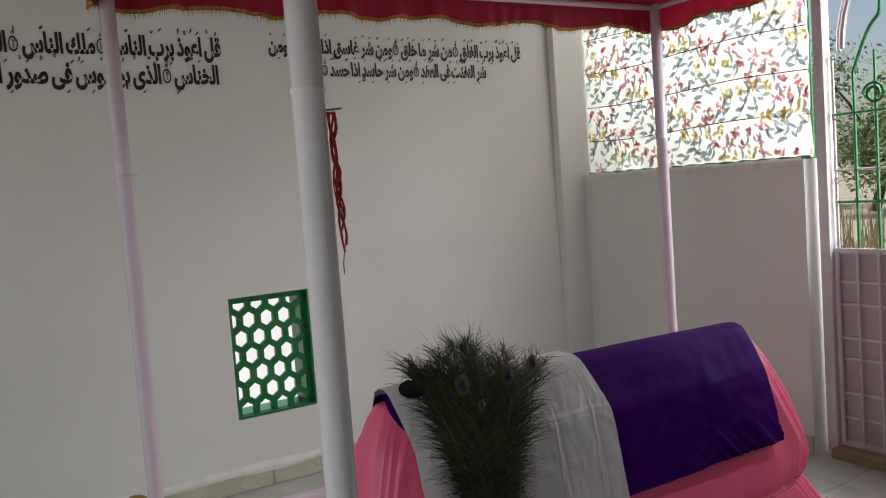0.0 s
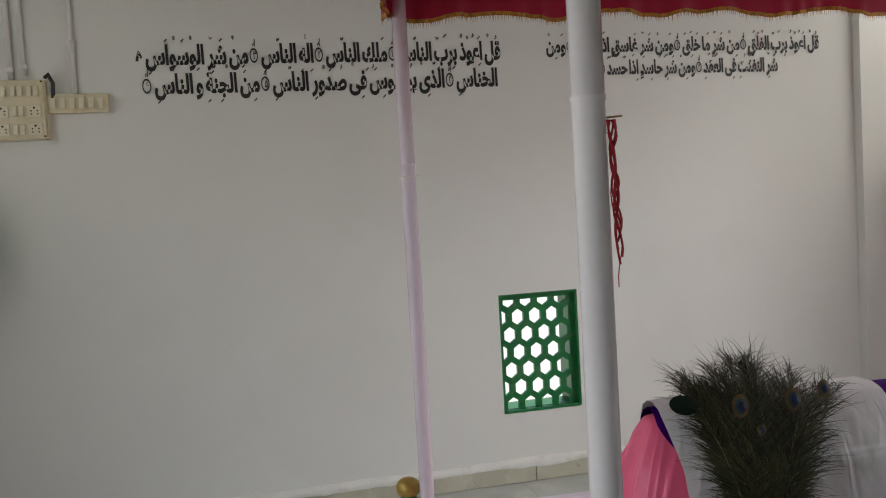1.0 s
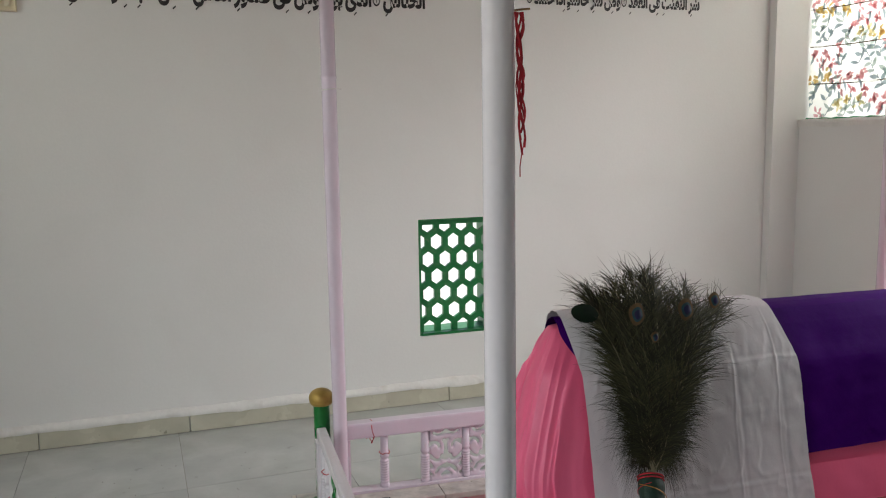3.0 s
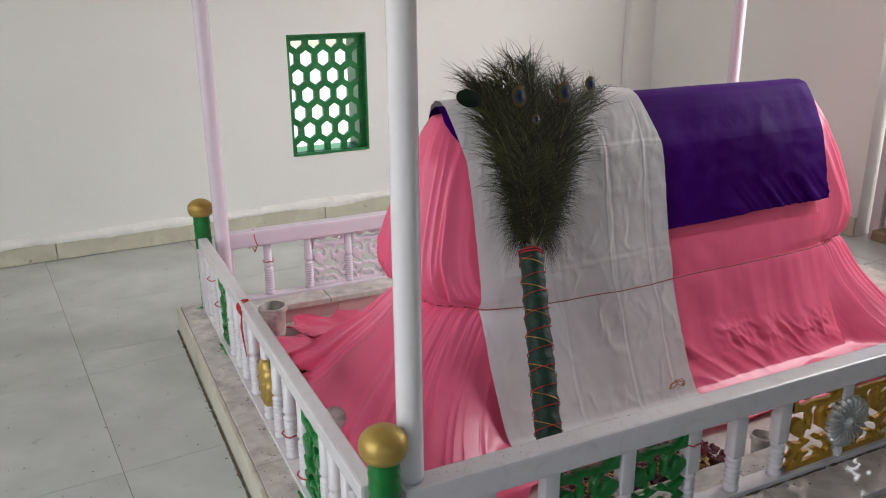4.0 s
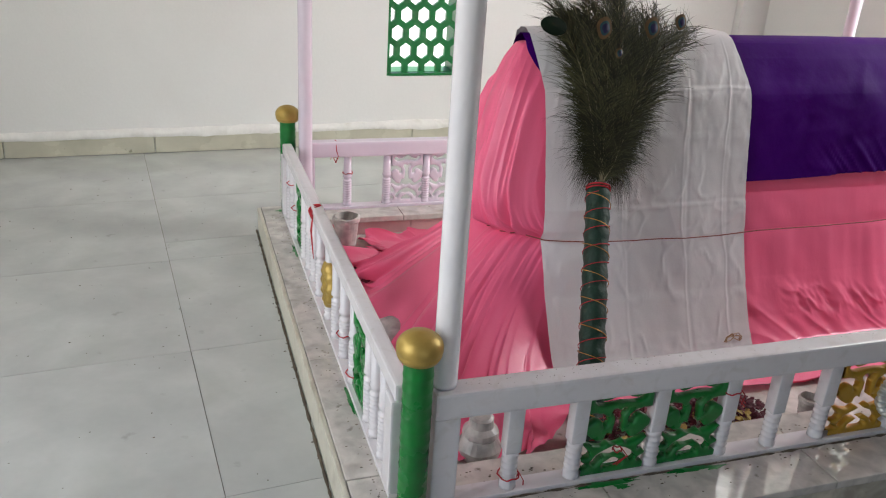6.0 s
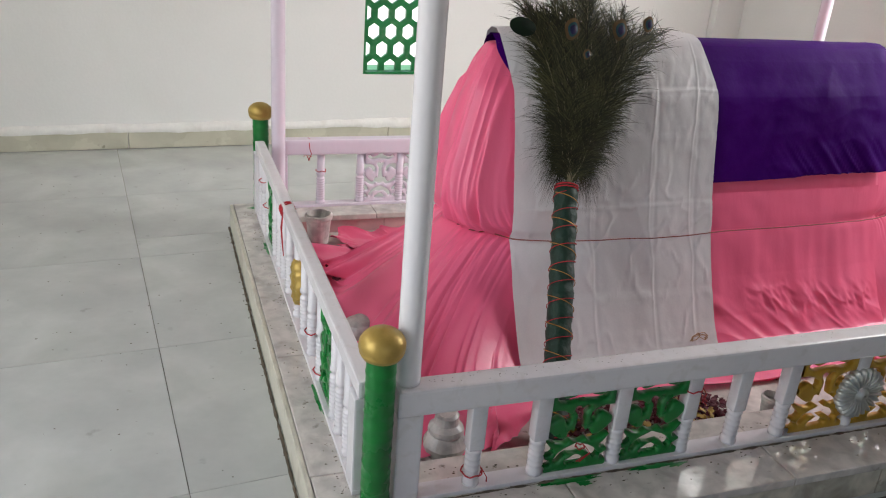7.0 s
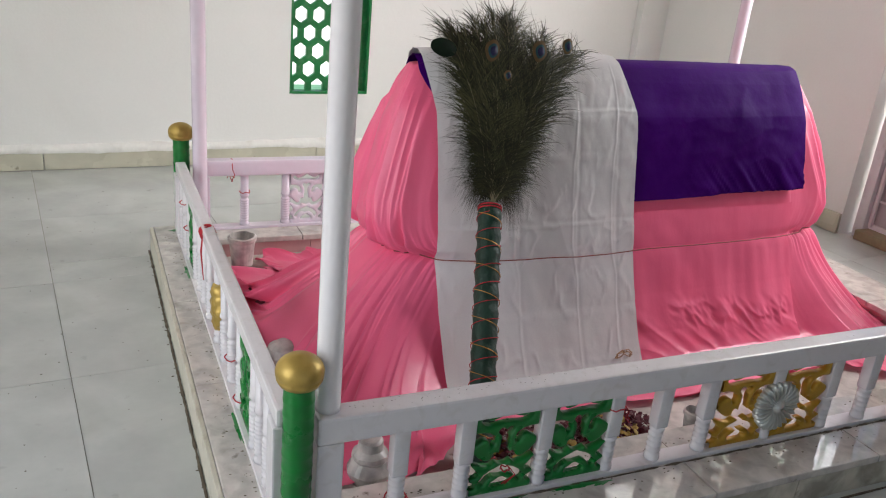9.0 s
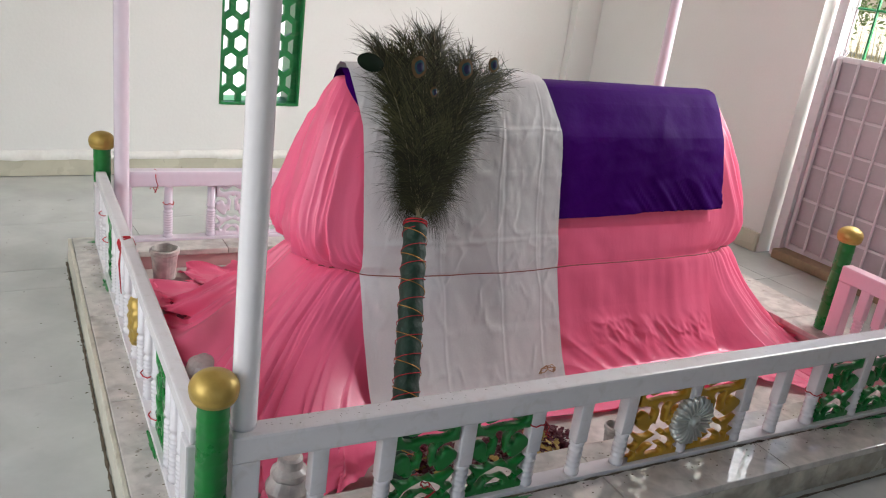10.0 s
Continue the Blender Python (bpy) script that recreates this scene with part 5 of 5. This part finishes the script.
def text_mesh(body, weight):
    curve = bpy.data.curves.new("writing", "FONT")
    curve.body, curve.size, curve.offset, curve.extrude, curve.resolution_u = body, 1.0, weight, 0.0, 3
    ob = bpy.data.objects.new("writing", curve)
    scene.collection.objects.link(ob)
    bpy.context.view_layer.update()
    me = bpy.data.meshes.new_from_object(ob.evaluated_get(bpy.context.evaluated_depsgraph_get()))
    bpy.data.objects.remove(ob)
    return me


def written_line(name, words, x0, x1, z, size, parent):
    """One painted line from x1 leftwards to x0 on the back wall."""
    pen = 0.0
    made = []

    def stroke(pts, r):
        tube(bm, [(x, -0.002, y) for x, y in pts], r, 5, 0.3, normal=(0, 1, 0))

    for w in words:
        bm = bmesh.new()
        made.append(bm)
        if w.isdigit():
            c = pen - 0.30
            stroke([(c + 0.24 * math.cos(k * 0.3307), 0.26 + 0.24 * math.sin(k * 0.3307)) for k in range(20)], 0.035)
            me = text_mesh(chr(0x06F0 + int(w)), 0.012)
            k0 = len(bm.verts)
            bm.from_mesh(me)
            bm.verts.ensure_lookup_table()
            for v in bm.verts[k0:]:
                v.co = Vector((c - 0.06 + v.co.x * 0.42, 0.0, 0.13 + v.co.y * 0.42))
            stroke([(c - 0.05, 0.60), (c + 0.02, 0.72), (c + 0.08, 0.58), (c + 0.10, 0.86)], 0.03)
            pen -= 0.66
            continue
        body, marks, n = shape_word(w)
        me = text_mesh(body, 0.044)
        xs = [v.co.x for v in me.vertices]
        lo, hi = min(xs), max(xs)
        k0 = len(bm.verts)
        bm.from_mesh(me)
        bm.verts.ensure_lookup_table()
        for v in bm.verts[k0:]:
            v.co = Vector((pen - hi + v.co.x, 0.0, v.co.y * 0.93))
        wd = hi - lo
        for i, kind in marks:
            mx = pen - wd * (i + 0.5) / n
            top = 0.86 if i % 2 else 0.78
            if kind == "fatha":
                stroke([(mx - 0.09, top), (mx + 0.09, top + 0.10)], 0.03)
            elif kind == "kasra":
                stroke([(mx - 0.09, -0.36), (mx + 0.09, -0.26)], 0.03)
            elif kind == "damma":
                stroke([(mx - 0.08, top - 0.02), (mx + 0.05, top + 0.06), (mx + 0.02, top + 0.13), (mx - 0.04, top + 0.08)], 0.028)
            elif kind == "sukun":
                stroke([(mx + 0.055 * math.cos(k * 0.7), top + 0.06 + 0.055 * math.sin(k * 0.7)) for k in range(10)], 0.024)
            elif kind == "shadda":
                stroke([(mx - 0.09, top + 0.10), (mx - 0.07, top), (mx, top + 0.07), (mx + 0.02, top), (mx + 0.09, top + 0.08)], 0.026)
            else:
                stroke([(mx, top - 0.02), (mx + 0.01, top + 0.16)], 0.028)
        pen -= wd + 0.16
    total = -(pen + 0.16)
    sx = (x1 - x0) / total
    for bm in made:
        for v in bm.verts:
            v.co = Vector((x1 + v.co.x * sx, YB - 0.0025 + v.co.y * 0.2, z + v.co.z * size))
        part(name, bm, INK, parent)


w1 = thing("wall_writing", ROOM, "two lines of black painted Arabic script on the white wall", "writing", "painted verses")
written_line("word", ["قُلْ", "اَعُوْذُ", "بِرَبِّ", "النَّاسِ", "1", "مَلِكِ", "النَّاسِ", "2", "اِلٰهِ", "النَّاسِ", "3", "مِنْ", "شَرِّ", "الْوَسْوَاسِ", "ه"], -0.568, 1.033, 2.0, 0.118, w1)
written_line("word", ["الْخَنَّاسِ", "4", "الَّذِىْ", "يُوَسْوِسُ", "فِىْ", "صُدُوْرِ", "النَّاسِ", "5", "مِنَ", "الْجِنَّةِ", "وَ", "النَّاسِ", "6"], -0.545, 1.013, 1.878, 0.118, w1)
w2 = thing("wall_writing", ROOM, "two smaller lines of black painted Arabic script on the white wall", "writing", "painted verses")
written_line("word", ["قُلْ", "اَعُوْذُ", "بِرَبِّ", "الْفَلَقِ", "1", "مِنْ", "شَرِّ", "مَا", "خَلَقَ", "2", "وَمِنْ", "شَرِّ", "غَاسِقٍ", "اِذَا", "وَقَبَ", "3", "وَمِنْ"], 1.259, 2.745, 2.028, 0.096, w2)
written_line("word", ["شَرِّ", "النَّفّٰثٰتِ", "فِى", "الْعُقَدِ", "4", "وَمِنْ", "شَرِّ", "حَاسِدٍ", "اِذَا", "حَسَدَ", "5"], 1.528, 2.50, 1.920, 0.096, w2)

# ---- switchboards and conduits on the back wall ----
sb = thing("switchboard", ROOM @ Matrix.Translation((-1.022, YB, 1.820)), "yellowed plastic switchboard with rows of switches and sockets", "switchboard")
part("box", new_box(-0.102, 0.106, -0.045, 0.0, -0.122, 0.118, bevel=0.004), BOARD, sb)
part("cover", new_box(-0.104, 0.100, -0.052, -0.0455, -0.118, 0.118, bevel=0.003), BOARD, sb, "yellowed cover plate with brown edges")


def switch(parent, x, z, w=0.019, h=0.042, y=-0.053):
    s = part("switch", new_box(x - w / 2, x + w / 2, y - 0.006, y, z - h / 2, z + h / 2, bevel=0.002), IVORY, parent)
    part("rocker", new_box(x - w / 2 + 0.002, x + w / 2 - 0.002, y - 0.011, y - 0.0062, z - h / 2 + 0.003, z + 0.004, bevel=0.001), IVORY, s)


def socket(parent, x, z):
    s = part("socket", new_box(x - 0.026, x + 0.026, -0.057, -0.053, z - 0.024, z + 0.024, bevel=0.002), IVORY, parent)
    bm = bmesh.new()
    for dx, dz, r in ((0, 0.013, 0.0045), (-0.012, 0.001, 0.0033), (0.012, 0.001, 0.0033), (-0.012, -0.012, 0.003), (0.012, -0.012, 0.003)):
        tube(bm, [(x + dx, -0.0572, z + dz), (x + dx, -0.0582, z + dz)], r, 8)
    part("socket_holes", bm, BLACK, s)


for x in (-0.075, -0.050, -0.014, 0.012, 0.046, 0.071):
    switch(sb, x, 0.072)
for z in (-0.008, -0.080):
    socket(sb, -0.062, z)
    socket(sb, 0.060, z)
    switch(sb, -0.013, z)
    switch(sb, 0.012, z)
for x, z in ((-0.096, 0.110), (0.092, 0.110), (0.092, -0.110), (-0.096, -0.110)):
    bm = bmesh.new()
    tube(bm, [(x, -0.052, z), (x, -0.055, z)], 0.004, 8)
    part("screw", bm, BLACK, sb)
strip = thing("switch_strip", ROOM @ Matrix.Translation((-0.803, YB, 1.841)), "yellowed strip of six switches beside the switchboard", "switchboard")
part("box", new_box(-0.118, 0.120, -0.035, 0.0, -0.038, 0.038, bevel=0.003), BOARD, strip)
for k in range(6):
    switch(strip, -0.092 + 0.0365 * k, 0.0, 0.022, 0.046, -0.0355)
bm = bmesh.new()
tube(bm, [(-0.93, YB - 0.03, 1.955), (-0.915, YB - 0.05, 1.965), (-0.90, YB - 0.04, 1.93), (-0.905, YB - 0.03, 1.88), (-0.925, YB - 0.02, 1.83)], 0.008, 8)
bmesh.ops.transform(bm, matrix=ROOM @ Matrix.Translation((0.012, 0, -0.006)), verts=bm.verts)
tagged(part("cable", bm, BLACK), "black cable looping out of the switchboard", "cable")


def conduit(pts, label, clips):
    c = thing("conduit", ROOM @ Matrix.Translation(pts[0]), label, "conduit", "white wiring pipes")
    inv = Matrix.Translation(-Vector(pts[0]))
    bm = bmesh.new()
    tube(bm, [inv @ Vector(p) for p in pts], 0.0105, 10)
    part("pipe", bm, PVC, c, smooth=True)
    for p in clips:
        q = inv @ Vector(p)
        d = (Vector(pts[1]) - Vector(pts[0])).normalized()
        bm = bmesh.new()
        tube(bm, [q - d * 0.009, q + d * 0.009], 0.0155, 10)
        part("clip", bm, PVC, c)


YP = YB - 0.012
conduit([(-1.049, YP, 1.94), (-1.049, YP, 2.75)], "white pvc wiring pipe running up the wall", [(-1.049, YP, 1.985), (-1.049, YP, 2.45)])
conduit([(-1.0, YP, 1.96), (-1.002, YP, 2.75)], "white pvc wiring pipe running up the wall", [(-1.0, YP, 1.995), (-1.0, YP, 2.5)])
conduit([(-0.812, YP, 1.884), (-0.814, YP, 2.75)], "white pvc wiring pipe running up the wall", [(-0.812, YP, 2.09)])
conduit([(-1.128, YP, 1.815), (-1.343, YP, 1.815)], "white pvc wiring pipe along the wall", [(-1.15, YP, 1.815), (-1.25, YP, 1.812)])
conduit([(-1.345, 3.603, 1.815), (-1.55, 3.603, 1.818)], "white pvc wiring pipe along the pillar", [(-1.40, 3.603, 1.815), (-1.50, 3.603, 1.818)])


def crumple(name, at, rx, ry, rz, mat, label, seed, category="bag"):
    bm = bmesh.new()
    bmesh.ops.create_icosphere(bm, subdivisions=4, radius=1.0)
    for v in bm.verts:
        p = v.co.copy()
        k = 1 + 0.35 * fbm(p.x * 1.6 + seed, p.y * 1.6, p.z * 1.6) + 0.12 * abs(fbm(p.x * 5 + seed, p.y * 5, p.z * 5))
        v.co = Vector((p.x * rx * k, p.y * ry * k, p.z * rz * k))
    ob = part(name, bm, mat)
    ob.matrix_basis = ROOM @ Matrix.Translation(at)
    return tagged(ob, label, category)


crumple("plastic_bag", (-1.282, YB - 0.035, 1.868), 0.058, 0.028, 0.038, BLUE_BAG, "crumpled blue polythene bag tucked over the pipe", 3)

# ---- green box in the corner with things on it ----
gb = thing("donation_box", ROOM @ Matrix.Translation((-1.36, 3.50, 1.15)), "green painted steel box fixed in the corner beside the pillar", "box")
part("body", new_box(-0.128, 0.155, -0.095, 0.105, 0.012, 0.255, bevel=0.003), GREEN, gb)
part("lid", new_box(-0.165, 0.160, -0.103, 0.107, 0.255, 0.300, bevel=0.006), GREEN, gb, "green painted lid with overhanging edge")
part("hinge_plate", new_box(0.156, 0.162, -0.06, 0.09, 0.04, 0.235, bevel=0.001), GREEN_DARK, gb)
bm = bmesh.new()
tube(bm, [(0.164, 0.06, 0.16), (0.178, 0.06, 0.165), (0.18, 0.06, 0.13), (0.164, 0.06, 0.12)], 0.004, 6)
part("hasp", bm, BRASS, gb, "small steel hasp")
BT = 1.4505
ob = part("carton", new_box(-0.045, 0.045, -0.02, 0.02, 0, 0.068, bevel=0.001), CARD)
ob.matrix_basis = ROOM @ pose(-1.46, 3.50, BT, 0, 0, 8)
tagged(ob, "small printed carton standing on the green box", "carton")
bottle = thing("bottle", ROOM @ Matrix.Translation((-1.39, 3.47, BT)), "small milky plastic bottle with blue cap on the green box", "bottle")
bm = bmesh.new()
lathe(bm, [(0.017, 0), (0.019, 0.004), (0.019, 0.05), (0.016, 0.058), (0.012, 0.06)], 14)
part("body", bm, PLASTIC_CLEAR, bottle, smooth=True)
bm = bmesh.new()
lathe(bm, [(0.0195, 0.060), (0.0195, 0.078), (0.017, 0.080)], 14)
part("cap", bm, BLUE_CAP, bottle, "blue screw cap", smooth=True)
bowl = thing("bowl", ROOM @ Matrix.Translation((-1.28, 3.50, BT)), "tarnished brass footed bowl on the green box", "bowl")
bm = bmesh.new()
lathe(bm, [(0.022, 0), (0.020, 0.005), (0.008, 0.012), (0.010, 0.018), (0.030, 0.030), (0.042, 0.052), (0.044, 0.058), (0.038, 0.055), (0.02, 0.034)], 18)
part("vessel", bm, BRASS, bowl, smooth=True)
crumple("plastic_bag", (-1.46, 3.50, 1.085), 0.075, 0.05, 0.055, MINT_BAG, "crumpled mint green polythene bag hanging under the box", 7)
crumple("plastic_bag", (-1.345, 3.50, 1.065), 0.065, 0.05, 0.095, NAVY_BAG, "crumpled navy polythene bag hanging under the box", 12)
bm = bmesh.new()
box(bm, -1.385, -1.345, 3.56, 3.614, 0.90, 1.15, bevel=0.003)
bmesh.ops.transform(bm, matrix=ROOM, verts=bm.verts)
tagged(part("bracket", bm, BLACK), "dark bracket holding the green box on the pillar", "bracket")
ob = part("wiring_duct", new_box(-1.335, -1.302, YB - 0.022, YB - 0.001, 0.10, 1.0, bevel=0.003), PVC)
ob.matrix_basis = ROOM
tagged(ob, "white pvc wiring duct running down the wall", "duct")
# grey painted swirls on the west wall
sw = thing("wall_swirl", ROOM @ Matrix.Translation((XL, 0, 0)), "thin grey painted swirls on the white wall", "painted ornament")
for c, r, turn in (((3.35, 0.62), 0.09, 5.5), ((3.42, 0.45), 0.06, 5.0), ((3.28, 0.95), 0.08, 5.0)):
    bm = bmesh.new()
    tube(bm, [(0.0015, c[0] + r * (1 - k / 30) * math.cos(k * turn / 24), c[1] + 1.4 * r * (1 - k / 40) * math.sin(k * turn / 24)) for k in range(25)], 0.005, 5, 0.2, normal=(1, 0, 0))
    part("stroke", bm, SWIRL, sw)

# ---- outside: ground, dry bank, shrubs and trees ----
bm = bmesh.new()
rows = [[(-1200 + 60 * i, -1200 + 60 * j, -0.35) for i in range(41)] for j in range(41)]
grid(bm, rows)
tagged(part("ground", bm, GROUND), "dry brown earth ground with patches of grass", "ground", kind="structure")
# Pale slab added so the lattice holes look out on bright white.
bm = new_box(-6.0, 9.0, 4.1, 18.0, -0.6, -0.3)
tagged(part("yard", bm, material("bright_slab", (0.80, 0.79, 0.75), 0.9, vary=0.05, scale=1.5, stain=(0.6, 0.57, 0.5), stain_amount=0.3)), "pale slab added behind the back wall to whiten the lattice holes", "yard", kind="structure")
bm = bmesh.new()
for k in range(2600):
    x, y = frng.uniform(9.2, 14), frng.uniform(-6, 16)
    h, a = frng.uniform(0.5, 1.35), frng.uniform(0, 6.28)
    w = Vector((math.cos(a), math.sin(a), 0)) * 0.02
    b = Vector((x, y, -0.35))
    t = b + Vector((frng.uniform(-0.25, 0.25), frng.uniform(-0.25, 0.25), h))
    bm.faces.new([bm.verts.new(v) for v in (b - w, b + w, t)])
tagged(part("dry_grass", bm, DRY), "tall dry yellow grass beyond the gate", "grass", kind="stuff")


def tree(at, height, seed):
    t = thing("tree", at, "leafy green tree standing beyond the gate", "tree", "trees outside")
    r = random.Random(seed)
    bm = bmesh.new()
    tube(bm, [(0.15 * math.sin(k * 0.8), 0.1 * math.cos(k), height * 0.6 * k / 8) for k in range(9)], [0.16 - 0.012 * k for k in range(9)], 8)
    tips = []
    for k in range(9):
        z = height * r.uniform(0.25, 0.6)
        a = r.uniform(0, 6.28)
        tip = Vector((math.cos(a), math.sin(a), 0)) * height * r.uniform(0.18, 0.36) + Vector((0, 0, height * r.uniform(0.25, 0.90)))
        tube(bm, [(0, 0, z), Vector((0, 0, z)).lerp(tip, 0.5) + Vector((0, 0, 0.2)), tip], [0.07, 0.045, 0.02], 6)
        tips.append(tip)
    part("trunk", bm, BARK, t)
    bm = bmesh.new()
    for k in range(9000):
        c = tips[k % 9] + Vector((r.gauss(0, 1), r.gauss(0, 1), r.gauss(0, 0.75))) * height * 0.13
        u = Vector((r.uniform(-1, 1), r.uniform(-1, 1), r.uniform(-1, 1))).normalized()
        v = u.orthogonal().normalized()
        s = r.uniform(0.06, 0.12)
        bm.faces.new([bm.verts.new(p) for p in (c - u * s, c + v * s * 0.5, c + u * s, c - v * s * 0.5)])
    tagged(part("crown", bm, LEAF, t), kind="stuff")


tree((21.0, 11.0, -0.35), 4.3, 1)
tree((24.5, 15.5, -0.35), 5.0, 2)
tree((23.0, 7.2, -0.35), 4.0, 3)
tree((28.0, 3.0, -0.35), 5.0, 4)
tree((27.0, 21.0, -0.35), 4.6, 5)

# ---- green paint that ran down under the scroll panels ----
def paint_spill(x, y, rx, ry, seed):
    bm = bmesh.new()
    rings = []
    for g, h in ((0.01, 0.0016), (0.6, 0.0014), (1.0, 0.0003)):
        ring = []
        for k in range(48):
            a = 2 * math.pi * k / 48
            q = g * (1 + 0.55 * fbm(1.7 * math.cos(a) + seed, 1.7 * math.sin(a), 2.0) + 0.18 * fbm(6 * math.cos(a), 6 * math.sin(a), seed))
            ring.append((x + rx * q * math.cos(a), y + ry * q * math.sin(a), CT + h))
        rings.append(ring)
    grid(bm, rings, closed=True)
    tagged(part("paint_spill", bm, GREEN, smooth=True), "spilled green paint on the marble under the railing panel", "paint spill", "paint spills on the curb")


paint_spill(0.745, 0.990, 0.070, 0.009, 1.0)
paint_spill(0.765, 0.976, 0.013, 0.010, 4.0)
paint_spill(0.935, 0.990, 0.070, 0.008, 8.0)
paint_spill(0.985, 0.983, 0.016, 0.006, 11.0)
paint_spill(1.997, 0.990, 0.065, 0.007, 14.0)
paint_spill(2.171, 0.990, 0.065, 0.007, 17.0)
paint_spill(0.308, 1.375, 0.008, 0.050, 21.0)
paint_spill(0.308, 2.243, 0.008, 0.045, 25.0)
paint_spill(0.322, 2.600, 0.026, 0.012, 28.0)

# ---- dirt lying on floor and curb ----
def litter(n, place, size, label):
    bm = bmesh.new()
    for k in range(n):
        x, y, z = place()
        a, sz = frng.uniform(0, 6.28), size * frng.uniform(0.4, 1.3)
        c = Vector((x, y, z))
        pts = [c + Vector((sz * math.cos(a + q * 1.26) * frng.uniform(0.5, 1.3), sz * 0.6 * math.sin(a + q * 1.26) * frng.uniform(0.5, 1.3), 0)) for q in range(5)]
        top = bm.verts.new(c + Vector((0, 0, sz * 0.45)))
        ring = [bm.verts.new(p) for p in pts]
        for q in range(5):
            bm.faces.new((ring[q], ring[(q + 1) % 5], top))
    tagged(part("litter", bm, DIRT), label, "dirt", kind="stuff")


litter(150, lambda: (frng.uniform(-0.7, 0.22), frng.uniform(0.9, 3.4), 0.0002), 0.0028, "small dark bits of dirt on the tile floor")
litter(45, lambda: (0.228 - abs(frng.gauss(0, 0.006)), frng.uniform(0.95, 2.7), 0.0002), 0.0038, "dirt along the foot of the curb")
litter(110, lambda: (0.33 + frng.gauss(-0.028, 0.012), frng.uniform(1.05, 2.58), CT + 0.0002), 0.003, "crumbs of dirt at the foot of the balusters")
litter(420, lambda: (frng.uniform(0.43, 2.5), 1.02 + frng.choice((-1, 1)) * abs(frng.gauss(0.034, 0.02)), CT + 0.0002), 0.003, "crumbs of dirt at the foot of the balusters")
litter(60, lambda: (frng.uniform(0.6, 2.4), frng.uniform(0.4, 0.86), 0.0002), 0.004, "small dark bits of dirt on the tile floor")

litter(80, lambda: (0.40 + abs(frng.gauss(0, 0.45)), 1.02 + frng.uniform(-0.012, 0.021), CT + 0.2492), 0.0013, "brown dirt lying along the top of the railing")
litter(160, lambda: (frng.uniform(0.25, 0.41), frng.uniform(0.92, 2.62), CT + 0.0002), 0.0022, "small dark bits of dirt on the marble curb")

# ---- floor tiles, one by one ----
TA, TO, TP = radians(4.6), Vector((-0.026, 1.826, 0)), 0.60
tu, tv = Vector((math.cos(TA), math.sin(TA), 0)), Vector((-math.sin(TA), math.cos(TA), 0))


def tile(u0, u1, v0, v1):
    g = 0.0009
    quad = [TO + tu * u + tv * v for u, v in ((u0 + g, v0 + g), (u1 - g, v0 + g), (u1 - g, v1 - g), (u0 + g, v1 - g))]
    poly = clip([(q.x, q.y) for q in quad], -1.70, 3.42, YF - 0.1, YB + 0.22)
    if not poly:
        return
    if all(CX0 + 0.06 < p[0] < CX1 - 0.06 and CY0 + 0.06 < p[1] < CY1 - 0.06 for p in poly):
        return
    bm = bmesh.new()
    c = (sum(p[0] for p in poly) / len(poly), sum(p[1] for p in poly) / len(poly))
    tilt = random.uniform(-0.0006, 0.0006), random.uniform(-0.0006, 0.0006)
    prism(bm, poly, -0.006, 0.0, lambda a, b, h: (a - c[0], b - c[1], h + (0 if h < 0 else tilt[0] * (a - c[0]) + tilt[1] * (b - c[1]) - 0.0002)))
    ob = part("tile", bm, TILE, floor)
    ob.matrix_basis = Matrix.Translation((c[0], c[1], 0))


for i in range(-4, 7):
    for j in range(-7, 5):
        if i == 0 and j == 1:
            tile(0, TP, TP, TP + 0.157)
            tile(0, TP, TP + 0.157, 2 * TP)
        else:
            tile(i * TP, (i + 1) * TP, j * TP, (j + 1) * TP)
